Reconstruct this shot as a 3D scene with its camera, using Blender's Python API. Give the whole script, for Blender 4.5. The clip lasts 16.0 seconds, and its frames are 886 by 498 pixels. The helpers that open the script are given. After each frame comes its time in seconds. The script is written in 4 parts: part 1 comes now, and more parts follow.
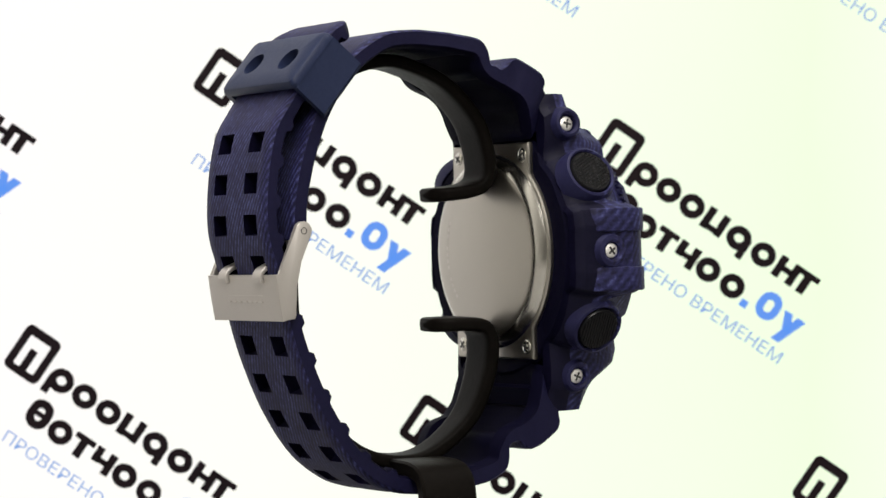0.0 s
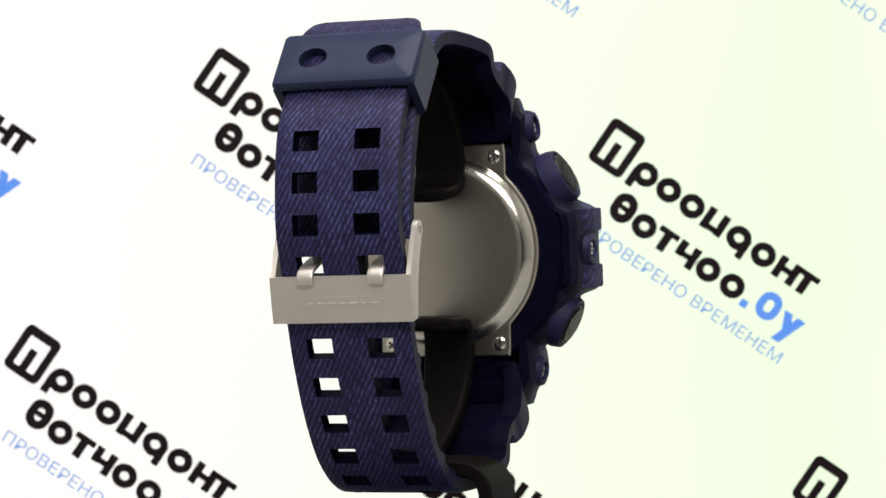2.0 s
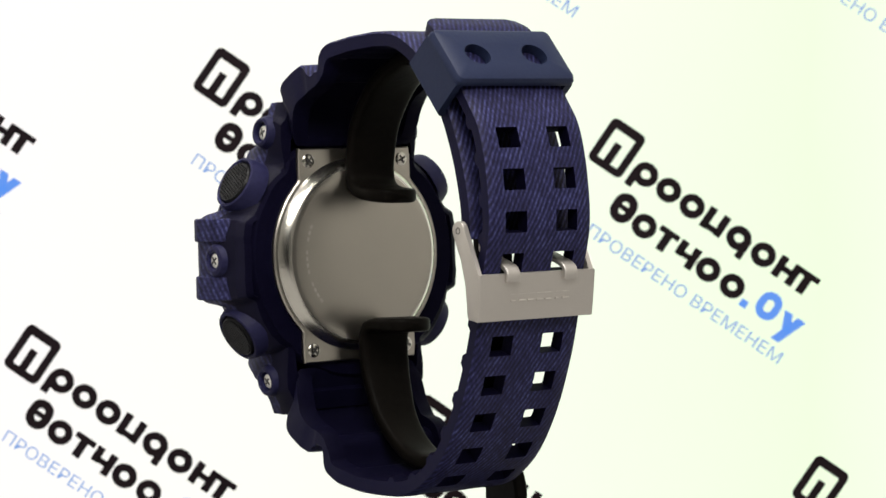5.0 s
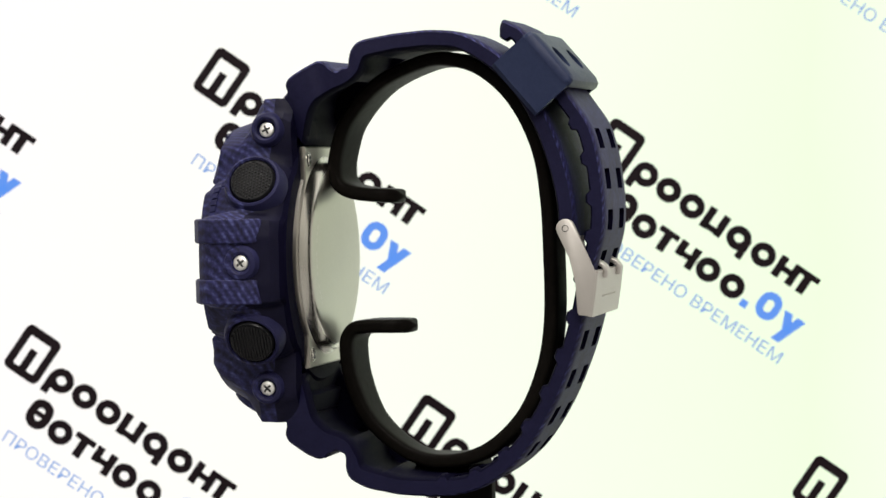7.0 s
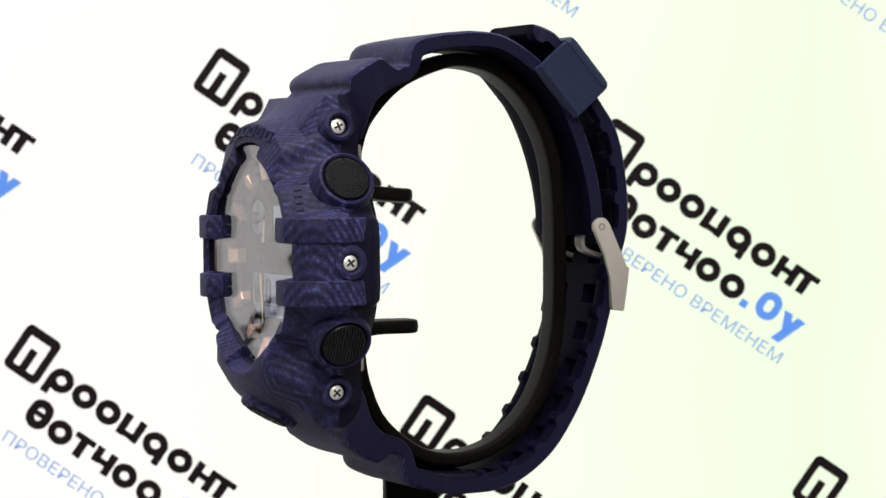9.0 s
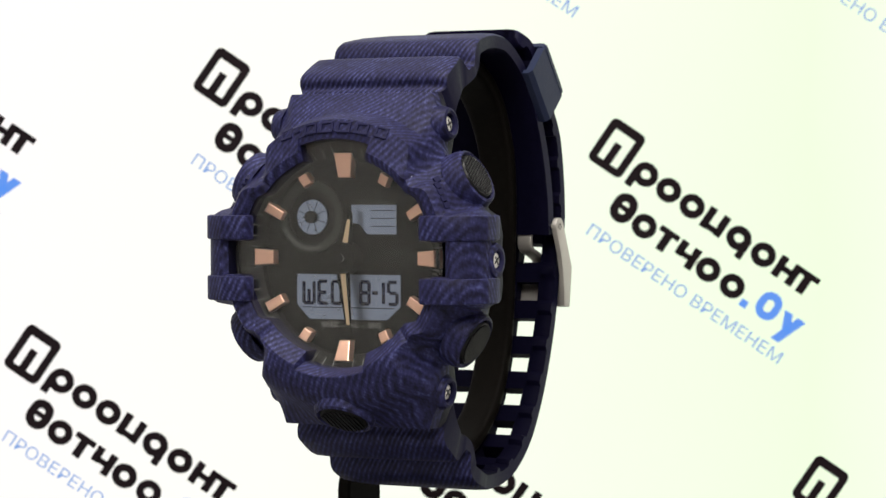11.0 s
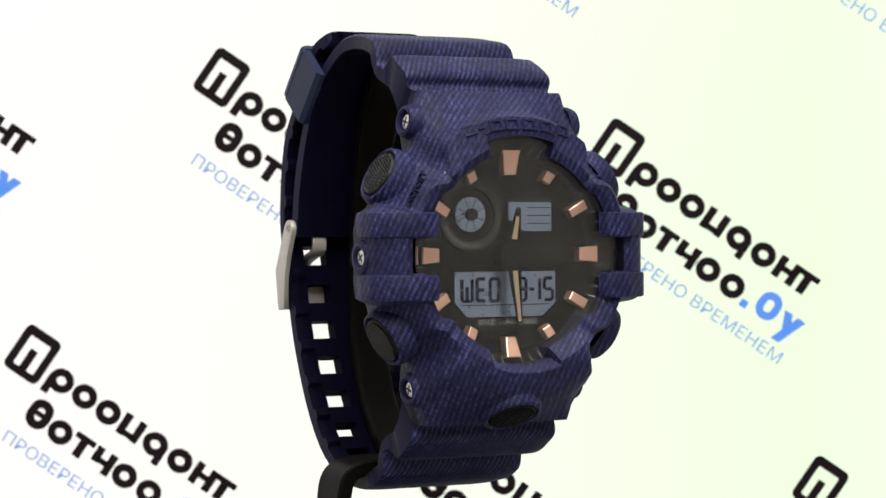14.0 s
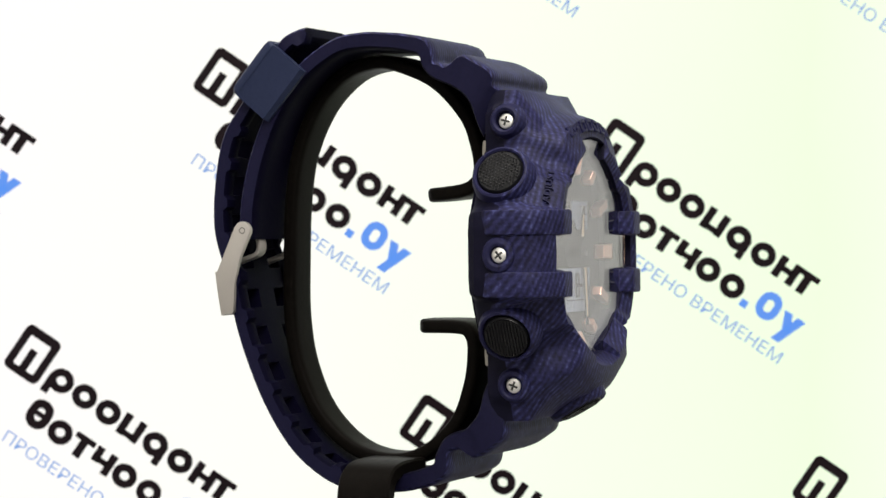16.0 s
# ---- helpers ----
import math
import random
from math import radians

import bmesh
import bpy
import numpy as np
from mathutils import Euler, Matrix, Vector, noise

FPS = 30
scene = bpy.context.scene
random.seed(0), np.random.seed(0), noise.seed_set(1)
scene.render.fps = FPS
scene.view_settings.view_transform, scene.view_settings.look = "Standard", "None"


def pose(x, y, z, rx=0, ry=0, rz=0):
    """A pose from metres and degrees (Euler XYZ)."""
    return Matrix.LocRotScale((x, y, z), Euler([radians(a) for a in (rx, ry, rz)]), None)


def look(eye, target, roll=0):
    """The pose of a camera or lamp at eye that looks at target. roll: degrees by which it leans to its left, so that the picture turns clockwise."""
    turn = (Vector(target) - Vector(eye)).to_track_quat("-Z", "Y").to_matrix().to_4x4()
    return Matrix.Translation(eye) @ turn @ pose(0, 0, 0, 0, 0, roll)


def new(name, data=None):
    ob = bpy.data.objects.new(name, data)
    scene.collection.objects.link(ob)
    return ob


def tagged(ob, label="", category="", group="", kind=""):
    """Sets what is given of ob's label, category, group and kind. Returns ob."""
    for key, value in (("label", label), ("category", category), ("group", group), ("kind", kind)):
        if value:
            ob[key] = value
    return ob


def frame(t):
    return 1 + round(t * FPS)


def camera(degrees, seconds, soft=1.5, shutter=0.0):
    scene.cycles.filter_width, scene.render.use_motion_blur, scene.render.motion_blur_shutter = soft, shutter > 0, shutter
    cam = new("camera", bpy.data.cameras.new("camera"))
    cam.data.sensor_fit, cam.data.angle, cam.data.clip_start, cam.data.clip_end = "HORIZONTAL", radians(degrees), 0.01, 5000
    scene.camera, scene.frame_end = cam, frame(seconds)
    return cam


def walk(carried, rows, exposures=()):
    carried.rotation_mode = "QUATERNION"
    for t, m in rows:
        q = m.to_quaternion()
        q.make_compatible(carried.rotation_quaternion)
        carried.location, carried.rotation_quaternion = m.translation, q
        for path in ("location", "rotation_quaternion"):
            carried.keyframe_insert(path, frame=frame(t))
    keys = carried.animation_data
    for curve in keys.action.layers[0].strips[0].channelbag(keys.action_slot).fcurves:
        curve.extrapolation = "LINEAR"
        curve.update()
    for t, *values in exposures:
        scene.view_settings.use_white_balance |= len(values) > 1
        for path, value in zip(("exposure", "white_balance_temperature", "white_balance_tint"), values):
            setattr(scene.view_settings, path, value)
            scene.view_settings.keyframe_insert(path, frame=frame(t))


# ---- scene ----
cam = camera(18.79, 16.0, soft=1.5)
cam.data.dof.use_dof = True          # focused on the watch, the backdrop a little soft
cam.data.dof.focus_distance = 0.482
cam.data.dof.aperture_fstop = 50.0
H = 0.85            # height of the turning axis' reference point above the floor
TABLE = 0.765       # table top
walk(cam, [(0.0, pose(0, -0.502, H, 89.019, 0.982, -0.602)),
           (16.0, pose(0, -0.502, H, 89.019, 0.982, -0.602))])
scene.view_settings.exposure = 0.0


# ---- light ----
world = bpy.data.worlds.new("room_air")
scene.world = world
world.use_nodes = True
world.node_tree.nodes["Background"].inputs[0].default_value = (0.9, 0.95, 1.0, 1)
world.node_tree.nodes["Background"].inputs[1].default_value = 0.02


def area_lamp(name, eye, target, w, h, power, colour):
    data = bpy.data.lights.new(name, "AREA")
    data.shape, data.size, data.size_y, data.energy, data.color = "RECTANGLE", w, h, power, colour
    ob = new(name, data)
    ob.matrix_world = look(eye, target)
    return ob


KEY_POWER = 6.8
area_lamp("desk_light", (0.06, -0.70, H + 0.56), (0, 0, H), 0.50, 0.36, KEY_POWER, (1.0, 0.96, 0.90))
area_lamp("ceiling_light", (0.0, -0.3, 2.42), (0.0, -0.29, 0.0), 1.2, 0.6, 26.0, (1.0, 0.97, 0.93))


# ---- materials ----
class Mat:
    def __init__(self, name):
        self.m = bpy.data.materials.new(name)
        self.m.use_nodes = True
        self.nt = self.m.node_tree
        self.b = self.nt.nodes["Principled BSDF"]

    def node(self, kind, **kw):
        n = self.nt.nodes.new(kind)
        for k, v in kw.items():
            n.inputs[k].default_value = v
        return n

    def link(self, a, b):
        self.nt.links.new(a, b)

    def coords(self, scale=1.0, rot=(0, 0, 0)):
        tc = self.nt.nodes.new("ShaderNodeTexCoord")
        mp = self.nt.nodes.new("ShaderNodeMapping")
        s = scale if isinstance(scale, tuple) else (scale,) * 3
        mp.inputs["Scale"].default_value = s
        mp.inputs["Rotation"].default_value = [radians(a) for a in rot]
        self.link(tc.outputs["Object"], mp.inputs["Vector"])
        return mp.outputs["Vector"]

    def ramp(self, fac, stops):
        r = self.nt.nodes.new("ShaderNodeValToRGB")
        el = r.color_ramp.elements
        el[0].position, el[0].color = stops[0][0], (*stops[0][1], 1)
        el[1].position, el[1].color = stops[-1][0], (*stops[-1][1], 1)
        for p, c in stops[1:-1]:
            e = el.new(p)
            e.color = (*c, 1)
        self.link(fac, r.inputs["Fac"])
        return r.outputs["Color"]

    def bump(self, height, strength, distance):
        b = self.node("ShaderNodeBump", Strength=strength, Distance=distance)
        self.link(height, b.inputs["Height"])
        self.link(b.outputs["Normal"], self.b.inputs["Normal"])


def grained(name, c1, c2, rough=0.5, metal=0.0, scale=400.0, bump=0.15, dist=0.0002, coat=0.0, spec=0.5, stretch=None):
    """Two-scale mottling between two close colours with a fine relief."""
    k = Mat(name)
    v = k.coords(stretch or 1.0)
    big = k.node("ShaderNodeTexNoise", Scale=scale * 0.12, Detail=3.0)
    fine = k.node("ShaderNodeTexNoise", Scale=scale * 3.0, Detail=4.0)
    k.link(v, big.inputs["Vector"])
    k.link(v, fine.inputs["Vector"])
    mix = k.node("ShaderNodeMath")
    mix.operation = "MULTIPLY_ADD"
    k.link(fine.outputs["Fac"], mix.inputs[0])
    mix.inputs[1].default_value = 0.5
    half = k.node("ShaderNodeMath")
    half.operation = "MULTIPLY"
    half.inputs[1].default_value = 0.5
    k.link(big.outputs["Fac"], half.inputs[0])
    k.link(half.outputs[0], mix.inputs[2])
    k.link(k.ramp(mix.outputs[0], [(0.32, c1), (0.68, c2)]), k.b.inputs["Base Color"])
    r = k.ramp(mix.outputs[0], [(0.3, (rough * 0.85,) * 3), (0.7, (min(1, rough * 1.15),) * 3)])
    k.link(r, k.b.inputs["Roughness"])
    k.b.inputs["Metallic"].default_value = metal
    k.b.inputs["Coat Weight"].default_value = coat
    k.b.inputs["Specular IOR Level"].default_value = spec
    if bump:
        k.bump(fine.outputs["Fac"], bump, dist)
    return k.m


def denim(name, laid=False):
    """Navy resin printed with a diagonal twill weave that runs round the watch."""
    k = Mat(name)
    v = k.coords()
    sep = k.nt.nodes.new("ShaderNodeSeparateXYZ")
    k.link(v, sep.inputs[0])

    def op(kind, a, b, c=None):
        n = k.node("ShaderNodeMath")
        n.operation = kind
        for i, q in enumerate((a, b, c)):
            if q is None:
                continue
            if isinstance(q, (int, float)):
                n.inputs[i].default_value = q
            else:
                k.link(q, n.inputs[i])
        return n.outputs[0]

    if laid:            # along the strap: across and down its length
        uv = k.nt.nodes.new("ShaderNodeUVMap")
        lay = k.nt.nodes.new("ShaderNodeSeparateXYZ")
        k.link(uv.outputs["UV"], lay.inputs[0])
    turn_way = op("SIGN", sep.outputs["Y"], 0.0)
    across = op("MULTIPLY", sep.outputs["X"], turn_way)
    phase = op("MULTIPLY_ADD", sep.outputs["Z"], 0.58, across)
    phase = op("MULTIPLY_ADD", sep.outputs["Y"], 0.75, phase)
    if laid:
        phase = op("MULTIPLY_ADD", lay.outputs["Y"], 0.58, lay.outputs["X"])
    wob = k.node("ShaderNodeTexNoise", Scale=260.0, Detail=3.0)
    k.link(v, wob.inputs["Vector"])
    phase = op("MULTIPLY_ADD", wob.outputs["Fac"], 0.0007 if laid else 0.0004, phase)
    wave = op("SINE", op("MULTIPLY", phase, 2 * math.pi / (0.00105 if laid else 0.00130)), 0.0)
    wave = op("MULTIPLY_ADD", wave, 0.5, 0.5)
    weft = k.node("ShaderNodeTexNoise", Scale=1900.0, Detail=4.0, Roughness=0.65)
    k.link(k.coords((1.0, 0.4, 0.4)), weft.inputs["Vector"])
    big = k.node("ShaderNodeTexNoise", Scale=120.0, Detail=4.0)
    k.link(v, big.inputs["Vector"])
    # cross threads break the lines into dashes, and the print fades in patches
    if laid:
        cross = op("MULTIPLY_ADD", lay.outputs["X"], -0.58, lay.outputs["Y"])
    else:
        cross = op("MULTIPLY_ADD", across, -0.58, sep.outputs["Z"])
    cross = op("MULTIPLY_ADD", wob.outputs["Fac"], 0.0016, cross)
    dash = op("MULTIPLY_ADD", op("SINE", op("MULTIPLY", cross, 2 * math.pi / 0.00078), 0.0), 0.5, 0.5)
    fade = k.node("ShaderNodeTexNoise", Scale=170.0, Detail=2.0)
    k.link(k.coords((1.0, 1.0, 0.7)), fade.inputs["Vector"])
    amount = op("MULTIPLY_ADD", fade.outputs["Fac"], 0.22 if laid else 0.25, 0.08 if laid else 0.065)
    woven = op("MULTIPLY", op("MULTIPLY_ADD", dash, 0.14 if laid else 0.22, op("MULTIPLY", wave, 1.2 if laid else 0.9)), amount)
    cloth = op("MULTIPLY_ADD", weft.outputs["Fac"], 0.66, woven)
    tone = op("MULTIPLY_ADD", big.outputs["Fac"], 0.14 if laid else 0.18, cloth)
    if laid:
        tone = op("ADD", tone, -0.02)
    else:
        tone = op("ADD", tone, -0.005)
    col = k.ramp(tone, [(0.38, DENIM_DARK), (0.60, DENIM_MID), (0.84, DENIM_LIGHT)])
    k.link(col, k.b.inputs["Base Color"])
    k.b.inputs["Roughness"].default_value = 0.6
    k.b.inputs["Specular IOR Level"].default_value = 0.22
    k.bump(cloth, 0.35, 0.00012)
    return k.m


def glow(name, colour, strength):
    m = bpy.data.materials.new(name)
    m.use_nodes = True
    b = m.node_tree.nodes["Principled BSDF"]
    b.inputs["Base Color"].default_value = (0.02, 0.02, 0.02, 1)
    b.inputs["Roughness"].default_value = 0.35
    b.inputs["Emission Color"].default_value = (*colour, 1)
    b.inputs["Emission Strength"].default_value = strength
    return m


def screen_glow():
    """Lit display: white, rosier at one side and greener at the other."""
    k = Mat("lit_screen_white")
    tc = k.nt.nodes.new("ShaderNodeTexCoord")
    sep = k.nt.nodes.new("ShaderNodeSeparateXYZ")
    k.link(tc.outputs["Object"], sep.inputs[0])
    mr = k.node("ShaderNodeMapRange")
    mr.inputs["From Min"].default_value, mr.inputs["From Max"].default_value = -0.11, 0.22
    k.link(sep.outputs["X"], mr.inputs["Value"])
    noise_n = k.node("ShaderNodeTexNoise", Scale=9.0, Detail=2.0)
    k.link(tc.outputs["Object"], noise_n.inputs["Vector"])
    add = k.node("ShaderNodeMath")
    add.operation = "MULTIPLY_ADD"
    k.link(noise_n.outputs["Fac"], add.inputs[0])
    add.inputs[1].default_value = 0.12
    k.link(mr.outputs[0], add.inputs[2])
    col = k.ramp(add.outputs[0], [(0.05, (1.0, 0.965, 0.965)), (0.32, (0.995, 1.0, 0.925)), (0.68, (0.87, 1.02, 0.74)), (0.83, (0.97, 0.95, 0.90))])
    k.b.inputs["Base Color"].default_value = (0.02, 0.02, 0.02, 1)
    k.b.inputs["Roughness"].default_value = 0.4
    k.link(col, k.b.inputs["Emission Color"])
    k.b.inputs["Emission Strength"].default_value = 1.0
    return k.m


def brushed(name, colour, rough, axis_scale, metal=1.0):
    """Brushed metal: grain drawn out along one axis."""
    k = Mat(name)
    n = k.node("ShaderNodeTexNoise", Scale=4200.0, Detail=2.0)
    k.link(k.coords(axis_scale), n.inputs["Vector"])
    big = k.node("ShaderNodeTexNoise", Scale=90.0, Detail=3.0)
    k.link(k.coords(), big.inputs["Vector"])
    c2 = tuple(x * 0.965 for x in colour)
    k.link(k.ramp(big.outputs["Fac"], [(0.3, c2), (0.7, colour)]), k.b.inputs["Base Color"])
    k.link(k.ramp(n.outputs["Fac"], [(0.3, (rough * 0.92,) * 3), (0.7, (rough * 1.1,) * 3)]), k.b.inputs["Roughness"])
    k.b.inputs["Metallic"].default_value = metal
    k.bump(n.outputs["Fac"], 0.02, 0.00003)
    return k.m


def clear_glass():
    m = bpy.data.materials.new("mineral_glass")
    m.use_nodes = True
    b = m.node_tree.nodes["Principled BSDF"]
    b.inputs["Transmission Weight"].default_value = 1.0
    b.inputs["Roughness"].default_value = 0.0
    b.inputs["IOR"].default_value = 1.44
    b.inputs["Base Color"].default_value = (1, 1, 1, 1)
    return m


DENIM_DARK = (0.005, 0.0042, 0.021)
DENIM_MID = (0.020, 0.0205, 0.080)
DENIM_LIGHT = (0.088, 0.098, 0.262)
M_DENIM = denim("navy_denim_resin")
M_STRAP = denim("navy_denim_strap", laid=True)
M_NAVY = grained("navy_resin", (0.014, 0.020, 0.050), (0.019, 0.026, 0.062), 0.45, scale=500, spec=0.16)
# Unprinted resin of inner and rear faces, darkened to carry their shade.
M_SHADENAVY = grained("shaded_dark_navy_resin", (0.0018, 0.0016, 0.0075), (0.0036, 0.0031, 0.013), 0.6, scale=500, spec=0.025)
# Same navy, darkened for the bezel's sides so the colour holds their shade.
M_SIDESHADE = grained("navy_sides_shaded", (0.0026, 0.0023, 0.0105), (0.0050, 0.0045, 0.0175), 0.55, scale=500, spec=0.12)
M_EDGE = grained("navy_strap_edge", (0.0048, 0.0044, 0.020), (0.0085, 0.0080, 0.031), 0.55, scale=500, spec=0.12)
# Darker navy standing for the shade that relief and guard backs show.
M_SHADERELIEF = grained("navy_relief_shade", (0.010, 0.0098, 0.036), (0.017, 0.0168, 0.058), 0.55, scale=500, spec=0.15)
M_BLACK = grained("black_resin", (0.003, 0.003, 0.004), (0.007, 0.007, 0.008), 0.5, scale=500, spec=0.15)
M_PUSHER = grained("black_button_rubber", (0.004, 0.004, 0.005), (0.008, 0.008, 0.009), 0.36, scale=500, spec=0.22)
M_STUD = grained("black_stud_rubber", (0.004, 0.004, 0.005), (0.008, 0.008, 0.009), 0.25, scale=500, spec=0.6)
M_STAND = grained("black_stand_plastic", (0.0035, 0.003, 0.0026), (0.0065, 0.0055, 0.0047), 0.42, scale=300, spec=0.03)
M_STEEL = brushed("brushed_steel", (0.55, 0.52, 0.485), 0.46, (1.0, 1.0, 0.4), 0.8)
M_POLISH = brushed("polished_steel", (0.66, 0.64, 0.58), 0.2, (1.0, 1.0, 1.0))
M_SCREW = brushed("screw_steel", (0.92, 0.91, 0.87), 0.5, (1.0, 1.0, 1.0))
M_SLOT = grained("screw_slot_dark", (0.01, 0.01, 0.01), (0.03, 0.03, 0.03), 0.6)
M_GOLD = brushed("rose_gold", (0.80, 0.49, 0.36), 0.4, (1.0, 1.0, 0.8))
M_HAND = brushed("pale_gold_hand", (0.64, 0.49, 0.32), 0.42, (1.0, 1.0, 0.8))
M_BACK = brushed("case_back_steel", (0.46, 0.435, 0.385), 0.31, (1.0, 1.0, 0.4))
M_DIAL = grained("black_dial", (0.0015, 0.0015, 0.0015), (0.003, 0.0028, 0.0025), 0.55, scale=700, spec=0.03)
M_DIALGREY = grained("dial_grey_print", (0.014, 0.0145, 0.013), (0.024, 0.025, 0.022), 0.55, scale=900, spec=0.2)
M_TRACK = grained("minute_stroke_print", (0.06, 0.06, 0.056), (0.09, 0.09, 0.085), 0.5, scale=900)
M_TICK = grained("dial_pale_print", (0.17, 0.17, 0.165), (0.24, 0.24, 0.23), 0.5, scale=900)
M_LCD = grained("lcd_grey_blue", (0.25, 0.295, 0.41), (0.28, 0.335, 0.46), 0.3, metal=0.94, scale=300, bump=0.0)
M_LCDINK = grained("lcd_ink", (0.002, 0.003, 0.012), (0.003, 0.004, 0.016), 0.5, scale=300, spec=0.05)
M_GLASS = clear_glass()
M_INK = grained("screen_black", (0.006, 0.002, 0.004), (0.008, 0.003, 0.005), 0.5, scale=100, spec=0.15)
M_BLUE = glow("screen_blue", (0.10, 0.29, 0.86), 1.0)
M_PALEBLUE = glow("screen_pale_blue", (0.23, 0.38, 0.73), 1.0)
M_SCREEN = screen_glow()
M_WALL = grained("room_wall_paint", (0.66, 0.65, 0.62), (0.74, 0.73, 0.70), 0.8, scale=30, dist=0.001)
# Far wall is unseen; its darkness is chosen to dim glass and steel reflections.
M_FARWALL = grained("reflection_dimming_wall", (0.03, 0.029, 0.028), (0.04, 0.039, 0.037), 0.85, scale=30, dist=0.001)
M_TABLE = grained("table_top_laminate", (0.20, 0.195, 0.19), (0.25, 0.245, 0.24), 0.5, scale=60)
M_FLOOR = grained("floor_vinyl", (0.045, 0.043, 0.040), (0.062, 0.06, 0.056), 0.5, scale=60)

MM = 0.001


# ---- mesh helpers (millimetres in, metres out) ----
def part(name, bm, material, parent=None, label="", smooth=35.0):
    bmesh.ops.recalc_face_normals(bm, faces=bm.faces)
    bmesh.ops.scale(bm, vec=(MM, MM, MM), verts=bm.verts)
    for f in bm.faces:
        f.smooth = smooth > 0
    for e in bm.edges:
        if len(e.link_faces) == 2 and e.calc_face_angle(0) > radians(smooth):
            e.smooth = False
    me = bpy.data.meshes.new(name)
    bm.to_mesh(me)
    bm.free()
    for m in (material if isinstance(material, tuple) else (material,)):
        me.materials.append(m)
    ob = new(name, me)
    if parent is not None:
        ob.parent = parent
    if label:
        tagged(ob, label)
    return ob


def box(bm, c, s, rot=None, bevel=0.0, seg=2):
    r = bmesh.ops.create_cube(bm, size=1.0)
    m = Matrix.Translation(c) @ (rot.to_4x4() if rot is not None else Matrix()) @ Matrix.Diagonal((*s, 1))
    bmesh.ops.transform(bm, matrix=m, verts=r["verts"])
    if bevel:
        es = list({e for v in r["verts"] for e in v.link_edges})
        bmesh.ops.bevel(bm, geom=es, offset=bevel, segments=seg, affect="EDGES", profile=0.5)


def frame_of(axis):
    return Vector(axis).normalized().to_track_quat("Z", "Y").to_matrix()


def lathe(bm, centre, axis, prof, n=32, closed=False):
    """Turns (radius, height) pairs round an axis through centre."""
    q, c, rings = frame_of(axis), Vector(centre), []
    for r, h in prof:
        if r < 1e-6:
            rings.append([bm.verts.new(c + q @ Vector((0, 0, h)))])
        else:
            rings.append([bm.verts.new(c + q @ Vector((r * math.cos(a), r * math.sin(a), h)))
                          for a in (2 * math.pi * i / n for i in range(n))])
    pairs = list(zip(rings, rings[1:])) + ([(rings[-1], rings[0])] if closed else [])
    for a, b in pairs:
        for i in range(n):
            j = (i + 1) % n
            if len(a) == 1 and len(b) == 1:
                continue
            if len(a) == 1:
                bm.faces.new((a[0], b[i], b[j]))
            elif len(b) == 1:
                bm.faces.new((a[i], a[j], b[0]))
            else:
                bm.faces.new((a[i], a[j], b[j], b[i]))


def loft(bm, rings, closed_ring=True, caps=False):
    vs = [[bm.verts.new(p) for p in r] for r in rings]
    n = len(vs[0])
    for a, b in zip(vs, vs[1:]):
        for i in range(n if closed_ring else n - 1):
            j = (i + 1) % n
            bm.faces.new((a[i], a[j], b[j], b[i]))
    if caps:
        bm.faces.new(vs[0])
        bm.faces.new(vs[-1])
    return vs


def extrude_poly(bm, pts, to3d, lo, hi, bevel=0.0):
    """A prism: flat outline pts, placed by to3d(u, v, h), between heights lo and hi."""
    a = [bm.verts.new(to3d(u, v, lo)) for u, v in pts]
    b = [bm.verts.new(to3d(u, v, hi)) for u, v in pts]
    n = len(pts)
    for i in range(n):
        j = (i + 1) % n
        bm.faces.new((a[i], a[j], b[j], b[i]))
    bm.faces.new(a)
    top = bm.faces.new(b)
    if bevel:
        bmesh.ops.bevel(bm, geom=list(top.edges), offset=bevel, segments=2, affect="EDGES", profile=0.5)


def spline(pts, step):
    """Catmull-Rom through pts (tuples of any length), resampled to even steps."""
    p = [np.array(q, float) for q in pts]
    p = [2 * p[0] - p[1]] + p + [2 * p[-1] - p[-2]]
    out = []
    for i in range(1, len(p) - 2):
        for u in np.linspace(0, 1, 24, endpoint=False):
            a, b, c, d = p[i - 1:i + 3]
            out.append(0.5 * (2 * b + (c - a) * u + (2 * a - 5 * b + 4 * c - d) * u * u + (3 * b - a - 3 * c + d) * u ** 3))
    out.append(p[-2])
    out = np.array(out)
    s = np.concatenate([[0], np.cumsum(np.linalg.norm(np.diff(out[:, :2], axis=0), axis=1))])
    t = np.linspace(0, s[-1], max(2, int(round(s[-1] / step)) + 1))
    return np.stack([np.interp(t, s, out[:, k]) for k in range(out.shape[1])], -1)


def ease(x, a, b):
    t = min(1.0, max(0.0, (x - a) / (b - a)))
    return t * t * (3 - 2 * t)


def normals2(c):
    """Left-hand normals of a plane curve."""
    t = np.gradient(c[:, :2], axis=0)
    t /= np.linalg.norm(t, axis=1)[:, None]
    return np.stack([-t[:, 1], t[:, 0]], -1)


